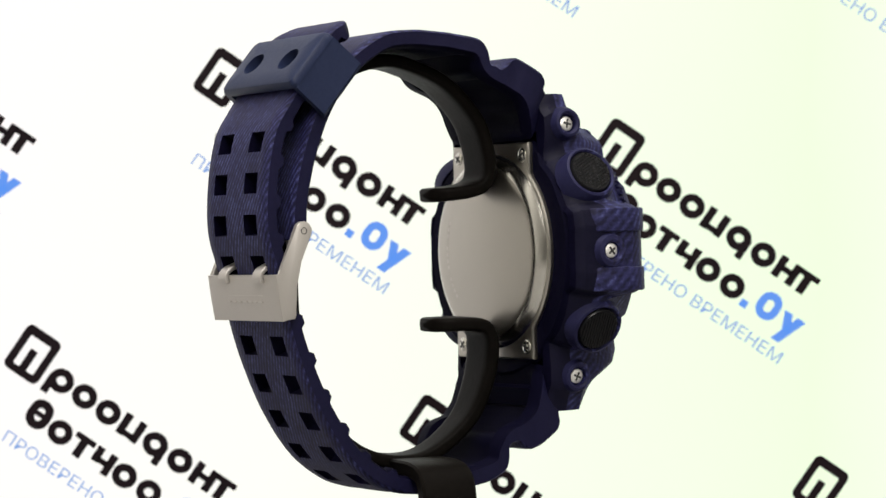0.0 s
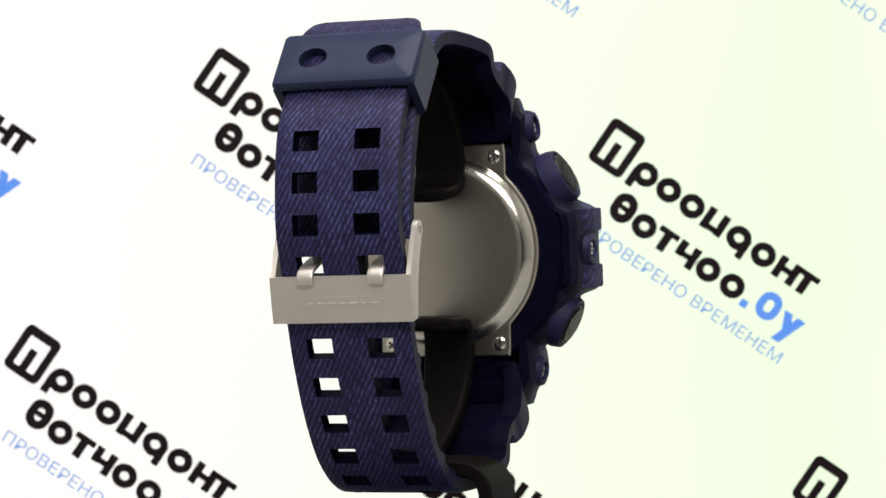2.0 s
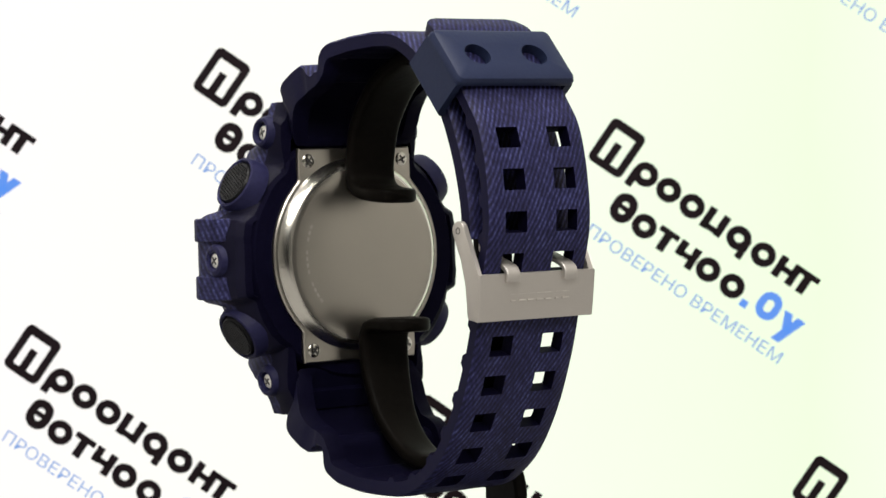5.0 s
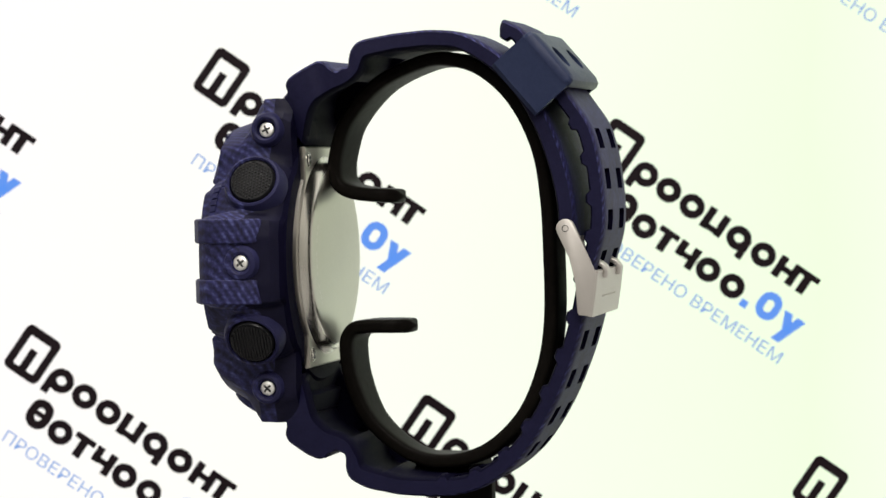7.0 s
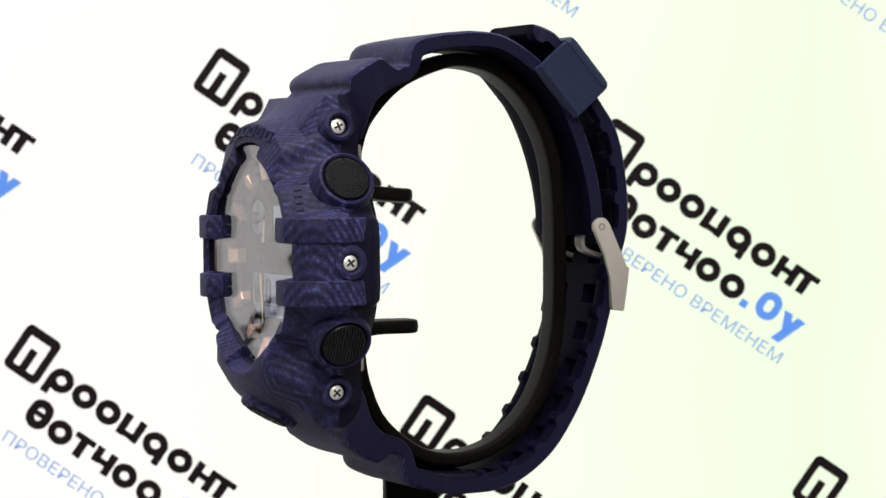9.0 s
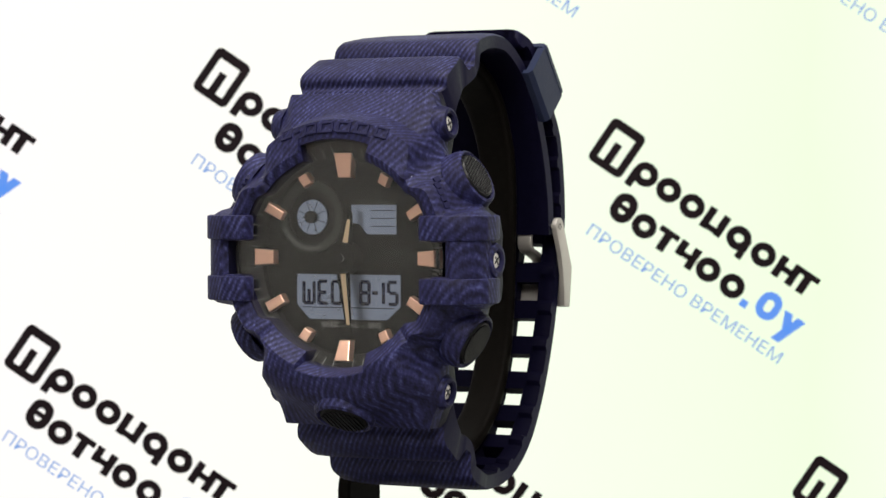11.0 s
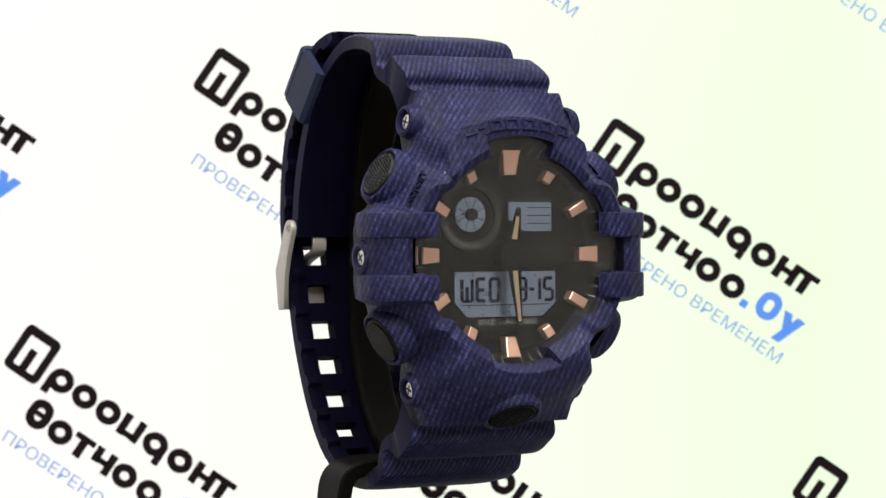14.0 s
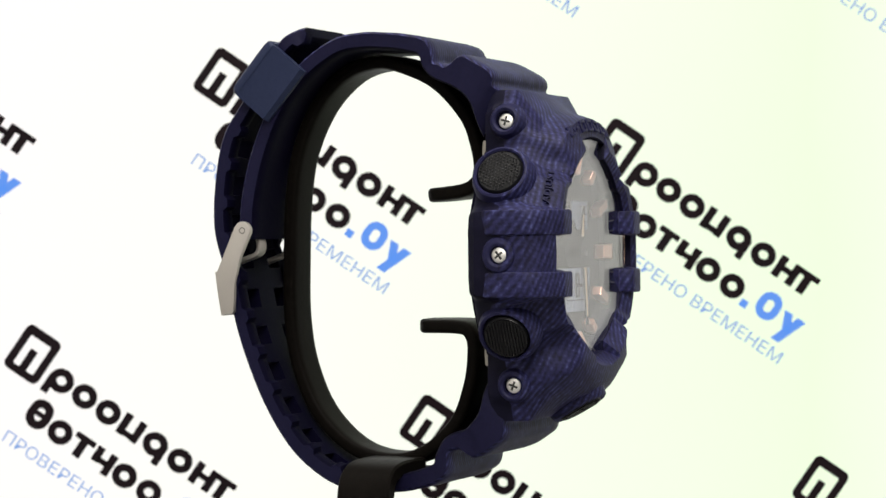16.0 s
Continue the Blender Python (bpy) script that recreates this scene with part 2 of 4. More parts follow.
def ribbon(bm, path, side, holes=(), cols=None, soft=0.5, teeth=None):
    """A strap along path rows (y, z, half width, inner y, inner z); side: which way its length is counted.
    holes: row ranges cut through at the columns named in cols; teeth: the first of the rows with a ridge under the edges.
    Wide rows, at the lug, are hollowed out underneath."""
    deep = path[:, 3:5] - path[:, :2]
    thickness = np.linalg.norm(deep, axis=1)
    n2 = deep / thickness[:, None]
    lay = bm.loops.layers.uv.new("UVMap")
    run = np.concatenate([[0], np.cumsum(np.hypot(*np.diff(path[:, :2], axis=0).T))]) * side
    where = {}
    cols = cols or [0.0]
    rails = (0.74, 0.77)
    xs = sorted({-1.0, -0.97, 0.97, 1.0, *cols, *rails, *[-c for c in cols], *[-c for c in rails]})
    rows, nx = len(path), len(xs)
    out, inn = [], []
    for i, (y, z, w) in enumerate(path[:, :3]):
        thick = thickness[i]
        pocket = 0.5 * thick * ease(w, 14.0, 14.6) * ease(abs(z), 27, 29)
        ridge = 0.8 if teeth is not None and y > 6 and (i - teeth) % 10 in (4, 5, 6) else 0.0
        o, q = [], []
        for f in xs:
            t = thick
            drop = soft if abs(f) == 1.0 else (soft * 0.25 if abs(f) == 0.97 else 0.0)
            cx = FX * ease(-y, -8, 12)
            x = cx + f * w if abs(f) != 0.97 else cx + math.copysign(w - soft, f)
            if cols and abs(f) in cols:
                x = f * 11.6
            where[i, f] = (x * MM, run[i] * MM)
            o.append(bm.verts.new((x, y + n2[i, 0] * drop, z + n2[i, 1] * drop)))
            if abs(f) >= 0.77:
                t += ridge
            else:
                t -= pocket + (0.2 * ease(y, 4, 10) if holes else 0.0)
            q.append(bm.verts.new((x, y + n2[i, 0] * (t - drop), z + n2[i, 1] * (t - drop))))
        out.append(o)
        inn.append(q)
    cells = {}
    for i in range(rows - 1):
        for j in range(nx - 1):
            mid = abs(xs[j] + xs[j + 1]) / 2
            cut = len(cols) == 2 and cols[0] < mid < cols[1] + 1e-6 and any(a <= i < b for a, b in holes)
            cells[i, j] = not cut
    for (i, j), solid in cells.items():
        if not solid:
            continue
        face = bm.faces.new((out[i][j], out[i][j + 1], out[i + 1][j + 1], out[i + 1][j]))
        for lp, (a, b) in zip(face.loops, ((i, j), (i, j + 1), (i + 1, j + 1), (i + 1, j))):
            lp[lay].uv = where[a, xs[b]]
        # underside and hole walls: unprinted, with shade in the colour
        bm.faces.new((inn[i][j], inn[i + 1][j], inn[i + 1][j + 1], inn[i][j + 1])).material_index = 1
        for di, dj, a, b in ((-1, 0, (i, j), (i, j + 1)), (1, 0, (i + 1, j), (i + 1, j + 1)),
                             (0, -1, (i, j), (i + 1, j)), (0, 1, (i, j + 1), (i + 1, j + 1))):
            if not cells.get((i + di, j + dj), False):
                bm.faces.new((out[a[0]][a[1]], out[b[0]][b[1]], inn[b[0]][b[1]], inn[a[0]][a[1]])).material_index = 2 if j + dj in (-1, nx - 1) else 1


def strap_rows(lug, tail, side, step):
    """Joins a moulded lug, rows (y, z, half width, inner y, inner z), to a band, rows (y, z, half width, thickness)."""
    c = spline(tail, step)
    inner = c[:, :2] + normals2(c) * side * c[:, 3:4]
    band = np.concatenate([c[:, :3], inner], axis=1)
    head = spline(lug, 0.4)[:-1]
    head[:, :2] -= normals2(head) * side * 0.2 * np.array([[ease(i, 0, 8) * ease(len(head) - i, 0, 12)] for i in range(len(head))])
    return np.concatenate([head, band])


def bar_path(bm, pts, half, thick, axis="x", x0=0.0, rnd=0.35):
    """A flat bar of rounded section bent along (y, z) points, its width along x."""
    c = spline(pts, 0.6)
    n2 = normals2(c)
    rings = []
    for (y, z, *_), (ny, nz) in zip(c, n2):
        ring = []
        for a in range(20):
            w = 2 * math.pi * (a + 0.5) / 20
            cx, cn = math.cos(w), math.sin(w)
            e = rnd
            x = math.copysign(abs(cx) ** e, cx) * half
            h = math.copysign(abs(cn) ** e, cn) * thick / 2
            ring.append((x0 + x, y + ny * h, z + nz * h))
        rings.append(ring)
    loft(bm, rings, caps=True)


def text_mesh(name, body, size, m, material, parent, depth=0.0, align="CENTER", label="", weight=0.0, width=None, spacing=1.0):
    """Lettering as a mesh; size is the type size in millimetres, m its pose in the parent (metres)."""
    cu = bpy.data.curves.new(name, "FONT")
    cu.body, cu.size, cu.align_x, cu.align_y = body, size * MM, align, "CENTER"
    cu.offset, cu.extrude, cu.resolution_u, cu.space_character = weight * MM, depth * MM, 3, spacing
    tmp = new(name, cu)
    bpy.context.view_layer.update()
    me = bpy.data.meshes.new_from_object(tmp.evaluated_get(bpy.context.evaluated_depsgraph_get()))
    bpy.data.objects.remove(tmp)
    if width:
        xs = [v.co.x for v in me.vertices]
        k = width * MM / (max(xs) - min(xs))
        for v in me.vertices:
            v.co.x *= k
    me.materials.clear()
    me.materials.append(material)
    ob = new(name, me)
    ob.parent = parent
    ob.matrix_basis = m
    if label:
        tagged(ob, label)
    return ob


# ---- room: floor, walls, ceiling, table ----
def slab(name, c, s, material, label, category, kind="structure", bevel=0.0):
    bm = bmesh.new()
    box(bm, [v * 1000 for v in c], [v * 1000 for v in s], bevel=bevel)
    return tagged(part(name, bm, material), label, category, kind=kind)


slab("floor", (0.2, -2.4, -0.05), (2.2, 7.0, 0.1), M_FLOOR, "plain dark grey room floor", "floor")
slab("ceiling", (0.2, -2.4, 2.55), (2.2, 7.0, 0.1), M_WALL, "plain pale ceiling", "ceiling")
slab("wall_north", (0.2, 1.05, 1.25), (2.2, 0.1, 2.496), M_WALL, "plain pale painted wall", "wall")
slab("wall_south", (0.2, -5.85, 1.25), (2.2, 0.1, 2.496), M_FARWALL, "unseen dark far wall, added to dim reflections", "wall")
# Unseen too, set close so its reflection brightens the case back.
slab("wall_west", (-0.85, -2.4, 1.25), (0.1, 6.996, 2.496), M_WALL, "plain pale painted wall", "wall")
slab("wall_east", (1.25, -2.4, 1.25), (0.1, 6.996, 2.496), M_WALL, "plain pale painted wall", "wall")

table = tagged(new("table"), "plain grey table under the turning watch stand", "table")
bm = bmesh.new()
box(bm, (0, 0, (TABLE - 0.015) * 1000), (1200, 700, 30), bevel=3)
part("tabletop", bm, M_TABLE, table)
for lx in (-560, 560):
    for ly in (-310, 310):
        bm = bmesh.new()
        box(bm, (lx, ly, (TABLE - 0.03) * 500), (40, 40, (TABLE - 0.03) * 1000), bevel=2)
        part("leg", bm, M_TABLE, table)


# ---- lit backdrop screen with its repeated mark ----
BACK_Y = 0.120
backdrop = tagged(new("backdrop"), "bright white lit backdrop screen with repeated slanted marks", "backdrop", kind="structure")
backdrop.location = (0, BACK_Y, H)
bm = bmesh.new()
box(bm, (0, 6.0, 40), (430, 11.0, 245), bevel=1.0)
part("panel", bm, M_SCREEN, backdrop)


def flat_piece(bm, pts, hole=None, front=0.36):
    """A thin flat piece standing 0.1 mm in front of the screen; hole: an inner outline."""
    def vv(p, h):
        return bm.verts.new((p[0], h, p[1]))
    if hole is None:
        a, b = [vv(p, 0.48) for p in pts], [vv(p, front) for p in pts]
        bm.faces.new(b)
        for i in range(len(pts)):
            j = (i + 1) % len(pts)
            bm.faces.new((a[i], a[j], b[j], b[i]))
    else:
        a, b = [vv(p, 0.36) for p in pts], [vv(p, 0.36) for p in hole]
        for i in range(len(pts)):
            j = (i + 1) % len(pts)
            bm.faces.new((a[i], a[j], b[j], b[i]))


def rounded(cx, cy, w, h, r, n=5):
    out = []
    for k, (sx, sy) in enumerate(((1, 1), (-1, 1), (-1, -1), (1, -1))):
        for i in range(n):
            a = math.pi / 2 * (k + i / (n - 1))
            out.append((cx + sx * (w / 2 - r) + r * math.cos(a), cy + sy * (h / 2 - r) + r * math.sin(a)))
    return out


def mark(at):
    """One slanted mark: framed emblem, two rows of plain letter-sized shapes, a pale line of words."""
    at = (at[0] + 0.25, at[1] + 0.25)
    ca, sa = math.cos(radians(-35.2)), math.sin(radians(-35.2))

    def put(pts):
        return [(at[0] + e * ca - n * sa, at[1] + e * sa + n * ca) for e, n in pts]

    bm = bmesh.new()
    # emblem
    flat_piece(bm, put(rounded(0, 0.1, 9.3, 11.7, 1.5)), put(rounded(0.0, -0.1, 5.5, 7.7, 0.25)))
    flat_piece(bm, put(rounded(-0.1, -1.5, 1.9, 5.2, 0.2)))

    def ring(e, n, w, h, k):
        k *= 1.22
        flat_piece(bm, put(rounded(e, n, w, h, w * 0.48)), put(rounded(e, n, w - 2 * k, h - 2 * k, (w - 2 * k) * 0.48)))

    def bar(e, n, w, h):
        flat_piece(bm, put(rounded(e, n, w * 1.25, h, 0.12)), front=0.36 - 0.01 * (1 + len(bm.faces) % 7))

    # upper row: rings and bars of the size of the characters
    n0, xh = -1.25, 5.7
    for e, kind in zip((9.0, 15.5, 22.1, 28.6, 35.3, 42.2, 48.8, 53.9), "orrvorhl"):
        if kind in "or":
            ring(e, n0, 6.1, xh, 1.5)
        elif kind in "vh":
            bar(e - 1.9, n0, 1.5, xh - 0.3)
            bar(e + 1.9, n0, 1.5, xh - 0.3)
            bar(e, n0 - (1.8 if kind == "v" else 0.0), 2.4, 1.4)
        else:
            bar(e, n0 - 0.7, 1.6, xh - 1.6)
            bar(e, n0 + 2.0, 4.4, 1.4)
    bar(6.8, n0 - 2.2, 1.5, xh - 1.2)
    bar(37.5, n0 - 1.6, 1.4, xh - 0.6)
    # lower row
    n0 = -11.35
    for e, kind in zip((9.2, 15.5, 21.4, 27.4, 33.5, 40.3), "Bolvcc"):
        if kind == "B":
            ring(e, n0 + 0.8, 5.8, 7.2, 1.65)
            bar(e, n0 + 0.8, 2.2, 1.2)
        elif kind in "oc":
            ring(e, n0, 6.0, xh, 1.5)
        elif kind == "v":
            bar(e - 1.8, n0 + 0.8, 1.5, xh - 1.9)
            bar(e + 1.8, n0, 1.5, xh - 0.3)
            bar(e, n0 - 0.2, 2.2, 1.4)
        else:
            bar(e, n0 - 0.7, 1.6, xh - 1.6)
            bar(e, n0 + 2.0, 4.2, 1.4)
    part("black_mark", bm, M_INK, backdrop, "black framed emblem and letter-sized shapes")
    bm = bmesh.new()
    flat_piece(bm, put(rounded(44.8, -13.2, 1.8, 1.8, 0.2)))
    ring(50.0, -10.4, 5.6, 6.8, 1.5)
    flat_piece(bm, put([(57.2, -8.9), (59.4, -8.9), (56.6, -16.2), (54.4, -16.2)]))
    flat_piece(bm, put([(53.6, -8.9), (55.8, -8.9), (57.4, -12.8), (55.6, -13.4)]))
    part("blue_mark", bm, M_BLUE, backdrop, "bright blue letter-sized shapes")
    mid = put([(32.2, -19.3)])[0]
    m = Matrix.Translation((mid[0] * MM, 0.00036, mid[1] * MM)) @ Euler((radians(90), 0, 0)).to_matrix().to_4x4() @ pose(0, 0, 0, 0, 0, -35.2)
    text_mesh("slogan", "ПРОВЕРЕНО ВРЕМЕНЕМ", 4.1, m, M_PALEBLUE, backdrop, label="thin pale blue slanted lettering", weight=-0.01, width=54.0)


for i in range(-2, 4):
    for j in range(-2, 3):
        at = (-44.6 + 91.5 * i - 45.1 * j, 29.7 - 17.9 * i - 63.5 * j)
        if i < 0:
            at = (at[0] + 1.3, at[1])
        if -190 < at[0] < 104 and -62 < at[1] < 150:
            mark(at)
mark((93.1, -67.6))


# ---- watch stand: a bent band and its foot ----
stand = tagged(new("watch_stand"), "black plastic watch stand with a bent C-shaped band", "stand")
BAND = [(-2.0, 1.4), (-9.8, 2.1), (-13.2, 3.4), (-14.4, 6.0), (-13.8, 10.5), (-11.6, 16.0), (-5.7, 22.2), (1.8, 25.7), (7.6, 26.6),
        (14.5, 24.6), (20.8, 18.8), (25.0, 10.2), (26.5, 1.0), (26.8, -10), (26.6, -21.6), (24.9, -30.9), (20.8, -39.5),
        (13.8, -45.8), (5.8, -48.0), (-1.6, -46.6), (-8.9, -40.8), (-12.4, -33.4), (-13.4, -27.0), (-12.6, -24.0), (-10.0, -22.9), (-0.7, -22.8)]


def stand_band():
    bm = bmesh.new()
    c = spline(BAND, 0.7) + np.array((0.1, 0.0))
    n2 = normals2(c)
    m = len(c)
    rings = []
    for i, ((y, z), (ny, nz)) in enumerate(zip(c, n2)):
        s = i / (m - 1)
        half = 5.1 - 1.5 * ease(s, 0.2, 0.42) * (1 - ease(s, 0.78, 0.92))
        x0 = STAND_X - 1.8 * ease(s, 0.32, 0.6)
        end = min(i, m - 1 - i) * 0.7
        if end < 5.0:
            half *= math.sqrt(max(0.02, 1 - (1 - end / 5.0) ** 2))
        t = 2.7 if end > 1.4 else 2.7 * math.sqrt(max(0.05, 1 - (1 - end / 1.4) ** 2))
        ring = []
        for a in range(24):
            w = 2 * math.pi * (a + 0.5) / 24
            cx, cn = math.cos(w), math.sin(w)
            ring.append((x0 + math.copysign(abs(cx) ** 0.3, cx) * half, y + ny * math.copysign(abs(cn) ** 0.5, cn) * t / 2,
                         z + nz * math.copysign(abs(cn) ** 0.5, cn) * t / 2))
        rings.append(ring)
    loft(bm, rings, caps=True)
    return bm


STAND_X = 2.0
part("band", stand_band(), M_STAND, stand)
bm = bmesh.new()
foot = spline([(-3, -48.6), (-11.0, -48.7), (-15.0, -49.9), (-16.6, -53.4), (-16.7, -60), (-16.7, -81.9)], 0.8)
fn = normals2(foot)
rings = []
for (x, z), (nx, nz) in zip(foot, fn):
    rings.append([(x + nx * h, 3.0 + d, z + nz * h) for d, h in
                  ((-5.4, -1.0), (-5.0, -1.4), (5.0, -1.4), (5.4, -1.0), (5.4, 1.0), (5.0, 1.4), (-5.0, 1.4), (-5.4, 1.0))])
loft(bm, rings, caps=True)
part("foot", bm, M_STAND, stand)
bm = bmesh.new()
lathe(bm, (0, 0, -85), (0, 0, 1), [(0, 0), (34, 0), (35, 0.6), (35, 2.6), (34, 3.4), (0, 3.4)], 64)
part("base_plate", bm, M_STAND, stand)


# ---- the watch ----
watch = tagged(new("wristwatch"), "navy denim-patterned resin sports wristwatch buckled round a black stand", "watch")
FX = -0.1            # the head sits this far to one side of the strap's middle


def ray_radius(poly, a):
    """Distance from the middle to a closed outline in the direction a."""
    d = (math.cos(a), math.sin(a))
    best = 0.0
    for (x1, z1), (x2, z2) in zip(poly, poly[1:] + poly[:1]):
        ex, ez = x2 - x1, z2 - z1
        den = d[0] * ez - d[1] * ex
        if abs(den) < 1e-9:
            continue
        t = (x1 * ez - z1 * ex) / den
        u = (x1 * d[1] - z1 * d[0]) / den
        if t > 0 and -1e-6 <= u <= 1 + 1e-6:
            best = max(best, t)
    return best


HALF = [(0, 29.3), (14.4, 29.3), (15.2, 26.8), (16.4, 25.8), (16.8, 21.4), (16.8, 19.8), (17.6, 18.2), (19.4, 17.0), (21.6, 15.0), (23.4, 12.0), (24.6, 9.8), (25.2, 8.9),
        (27.2, 7.6), (27.8, 4.4), (27.7, 3.0), (27.7, -3.0), (27.8, -4.6), (27.4, -8.0), (25.2, -9.0), (24.8, -10.6), (23.6, -13.4), (21.6, -16.4), (19.4, -18.4), (17.6, -18.9),
        (17.0, -21.4), (16.6, -25.8), (15.6, -27.4), (14.6, -30.2), (0, -30.2)]
OUTLINE = HALF + [(-x, z) for x, z in reversed(HALF[1:-1])]


def plain_radius(a):
    """Edge of the opening without its cut-outs: wide at the sides, narrower at the diagonals."""
    s = math.sin(a)
    lat = math.degrees(math.asin(min(1.0, abs(s))))
    return 19.2 - (1.0 if s > 0 else 1.6) * ease(lat, 33, 40)


def inner_radius(a):
    """Edge of the opening, cut out square at 12, 3, 6 and 9."""
    c, s = math.cos(a), math.sin(a)
    if abs(c) * 21.0 < 6.9:
        return 21.1 if s > 0 else 19.4
    if abs(s) * 22.0 < 3.25:
        return 21.9 / abs(c)
    return plain_radius(a)


FRONT_BUTTON = Vector((FX, -31.05, -28.35))


# front slope of the bezel, as (share of the way from lip to outer edge, depth); at top and foot, as (radius, depth)
SLOPES = {"side": ((0.25, -34.9), (0.55, -34.2), (0.85, -32.4), (1.0, -30.2)),
          "guard": ((0.20, -34.0), (0.42, -30.8), (0.80, -28.2), (1.0, -25.8)),
          "top": ((24.5, -33.4), (25.2, -31.3), (25.9, -28.9), (0.0, -24.6)),
          "foot": ((23.6, -36.0), (26.0, -34.4), (28.6, -29.9), (0.0, -26.4))}


def bezel_profile(a):
    """(radius, depth) pairs across the bezel in the direction a, from the glass outwards and round to the back."""
    s = math.sin(a)
    ri, ro = inner_radius(a), ray_radius(OUTLINE, a)
    lat = math.degrees(math.asin(min(1.0, abs(s))))
    w_end = ease(lat, 46, 56)
    w_guard = ease(lat, 17.5, 21) * (1 - w_end)
    w_side = max(0.0, 1 - w_end - w_guard)
    low = ease(-s, 0.15, 0.6)
    end = SLOPES["top"] if s > 0 else SLOPES["foot"]
    slant = 1.1 + (0.2 if ri > 19.3 else 1.3) * low
    crest = ease(lat, 31, 40)
    lip = 22.0 + (plain_radius(a) + 1.6 + 1.3 * low - 22.0) * crest
    deep = -35.2 - 1.5 * ease(-s, 0.55, 0.92)
    slope = []
    for p, q, r in zip(SLOPES["side"], SLOPES["guard"], end):
        share = ((r[0] or ro) - lip) / (ro - lip)
        f = w_side * p[0] + w_guard * q[0] + w_end * share
        y = w_side * p[1] + w_guard * q[1] + w_end * r[1]
        slope.append((lip + (ro - lip) * f, y + 0.6 * low * w_guard))
    edge = max(lip, ri + slant + 0.2)
    fall = (slope[0][1] - deep) / (slope[0][0] - lip)
    rim = deep + fall * (edge - lip)
    prof = [(ri - 0.1, -28.6), (ri, -34.2 + 0.5 * low), (min(ri + slant, edge - 0.15), rim + 0.12), (edge, rim)] + slope
    score = 0.8 * math.exp(-((lat - 43.5) / 1.5) ** 2)
    prof = [(r, y + (score if k > 1 else 0.0)) for k, (r, y) in enumerate(prof)]
    y = prof[-1][1]
    taper = 1.5 * (1 - w_end)
    return prof + [(ro + 0.1 - 0.4 * taper, (y - 20.4) / 2), (ro - 1.0 * taper, -20.6), (ro - 0.9 - 1.2 * taper, -19.2), (ro * 0.86, -18.6), (ro * 0.80, -22.0)]


def bezel_front(a, r):
    """Depth of the bezel's front at a radius."""
    p = bezel_profile(a)[2:8]
    return float(np.interp(r, [q[0] for q in p], [q[1] for q in p]))


def pusher_seat(sx, sz):
    return Vector((FX + sx * 21.5, -24.5, 13.5)) if sz > 0 else Vector((FX + sx * 21.4, -25.3, -13.9))


def bezel():
    n = 320
    bm = bmesh.new()
    rings = [[] for _ in range(13)]
    for i in range(n):
        a = 2 * math.pi * i / n
        for k, (r, y) in enumerate(bezel_profile(a)):
            rings[k].append((FX + r * math.cos(a), y, r * math.sin(a)))
    vs = loft(bm, rings)
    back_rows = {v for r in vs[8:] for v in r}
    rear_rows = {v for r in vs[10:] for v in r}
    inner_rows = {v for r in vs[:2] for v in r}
    # Sides and rear lose the print and darken backwards, shade worked into the colour.
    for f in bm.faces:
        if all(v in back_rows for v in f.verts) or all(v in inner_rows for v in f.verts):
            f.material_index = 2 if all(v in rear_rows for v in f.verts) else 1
    # four proud prongs at 3 and 9
    for sx in (-1, 1):
        for z0, z1 in ((3.2, 7.6), (-7.8, -3.3)):
            pr = [(17.2, -33.0), (17.4, -35.8), (18.2, -36.2), (22.2, -36.1), (26.2, -34.0), (27.7, -32.2), (28.3, -30.4), (27.9, -26.4), (27.2, -23.4), (26.0, -21.8), (20, -28)]
            old = set(bm.edges)
            extrude_poly(bm, pr, lambda u, v, h, sx=sx: (FX + sx * u, v, h), z0, z1)
            bmesh.ops.bevel(bm, geom=[e for e in bm.edges if e not in old], offset=0.45, segments=2, affect="EDGES", profile=0.5)
        printed = set(bm.faces)
        # guards round the two pushers and bosses round the screws
        for sz in (-1, 1):
            ax = Vector((sx * 0.88, 0, sz * 0.47)).normalized()
            lathe(bm, pusher_seat(sx, sz), ax,
                  [(4.35, -1.0), (4.4, 1.8), (4.7, 2.1), (5.1, 1.9), (5.6, 0.5), (5.8, -1.5)], 36)
            lathe(bm, Vector((FX + sx * 16.4, -23.95 + 0.45 * sz, sz * 23.65)), (sx, 0, 0.12 * sz), [(1.75, -0.9), (1.8, 1.2), (2.2, 1.5), (2.7, 1.3), (3.2, 0.2), (3.4, -1.0)], 24)
        lathe(bm, Vector((FX + sx * 26.9, -25.7, -0.3)), (sx, 0, 0), [(1.6, -0.8), (1.65, 0.9), (2.1, 1.1), (2.9, 0.9), (3.4, -0.2)], 28)
        # Backs of guards and bosses darkened: shade in the colour, print left off.
        for f in bm.faces:
            if f not in printed and f.calc_center_median().y > -25.5:
                f.material_index = 3
    # round seat of the front button
    lathe(bm, FRONT_BUTTON, (0, -0.5, -0.87), [(4.5, -2), (4.5, 0.35), (4.9, 0.6), (5.4, 0.3), (5.8, -1.2)], 40)
    return bm


part("bezel", bezel(), (M_DENIM, M_SIDESHADE, M_SHADENAVY, M_SHADERELIEF), watch, smooth=28)


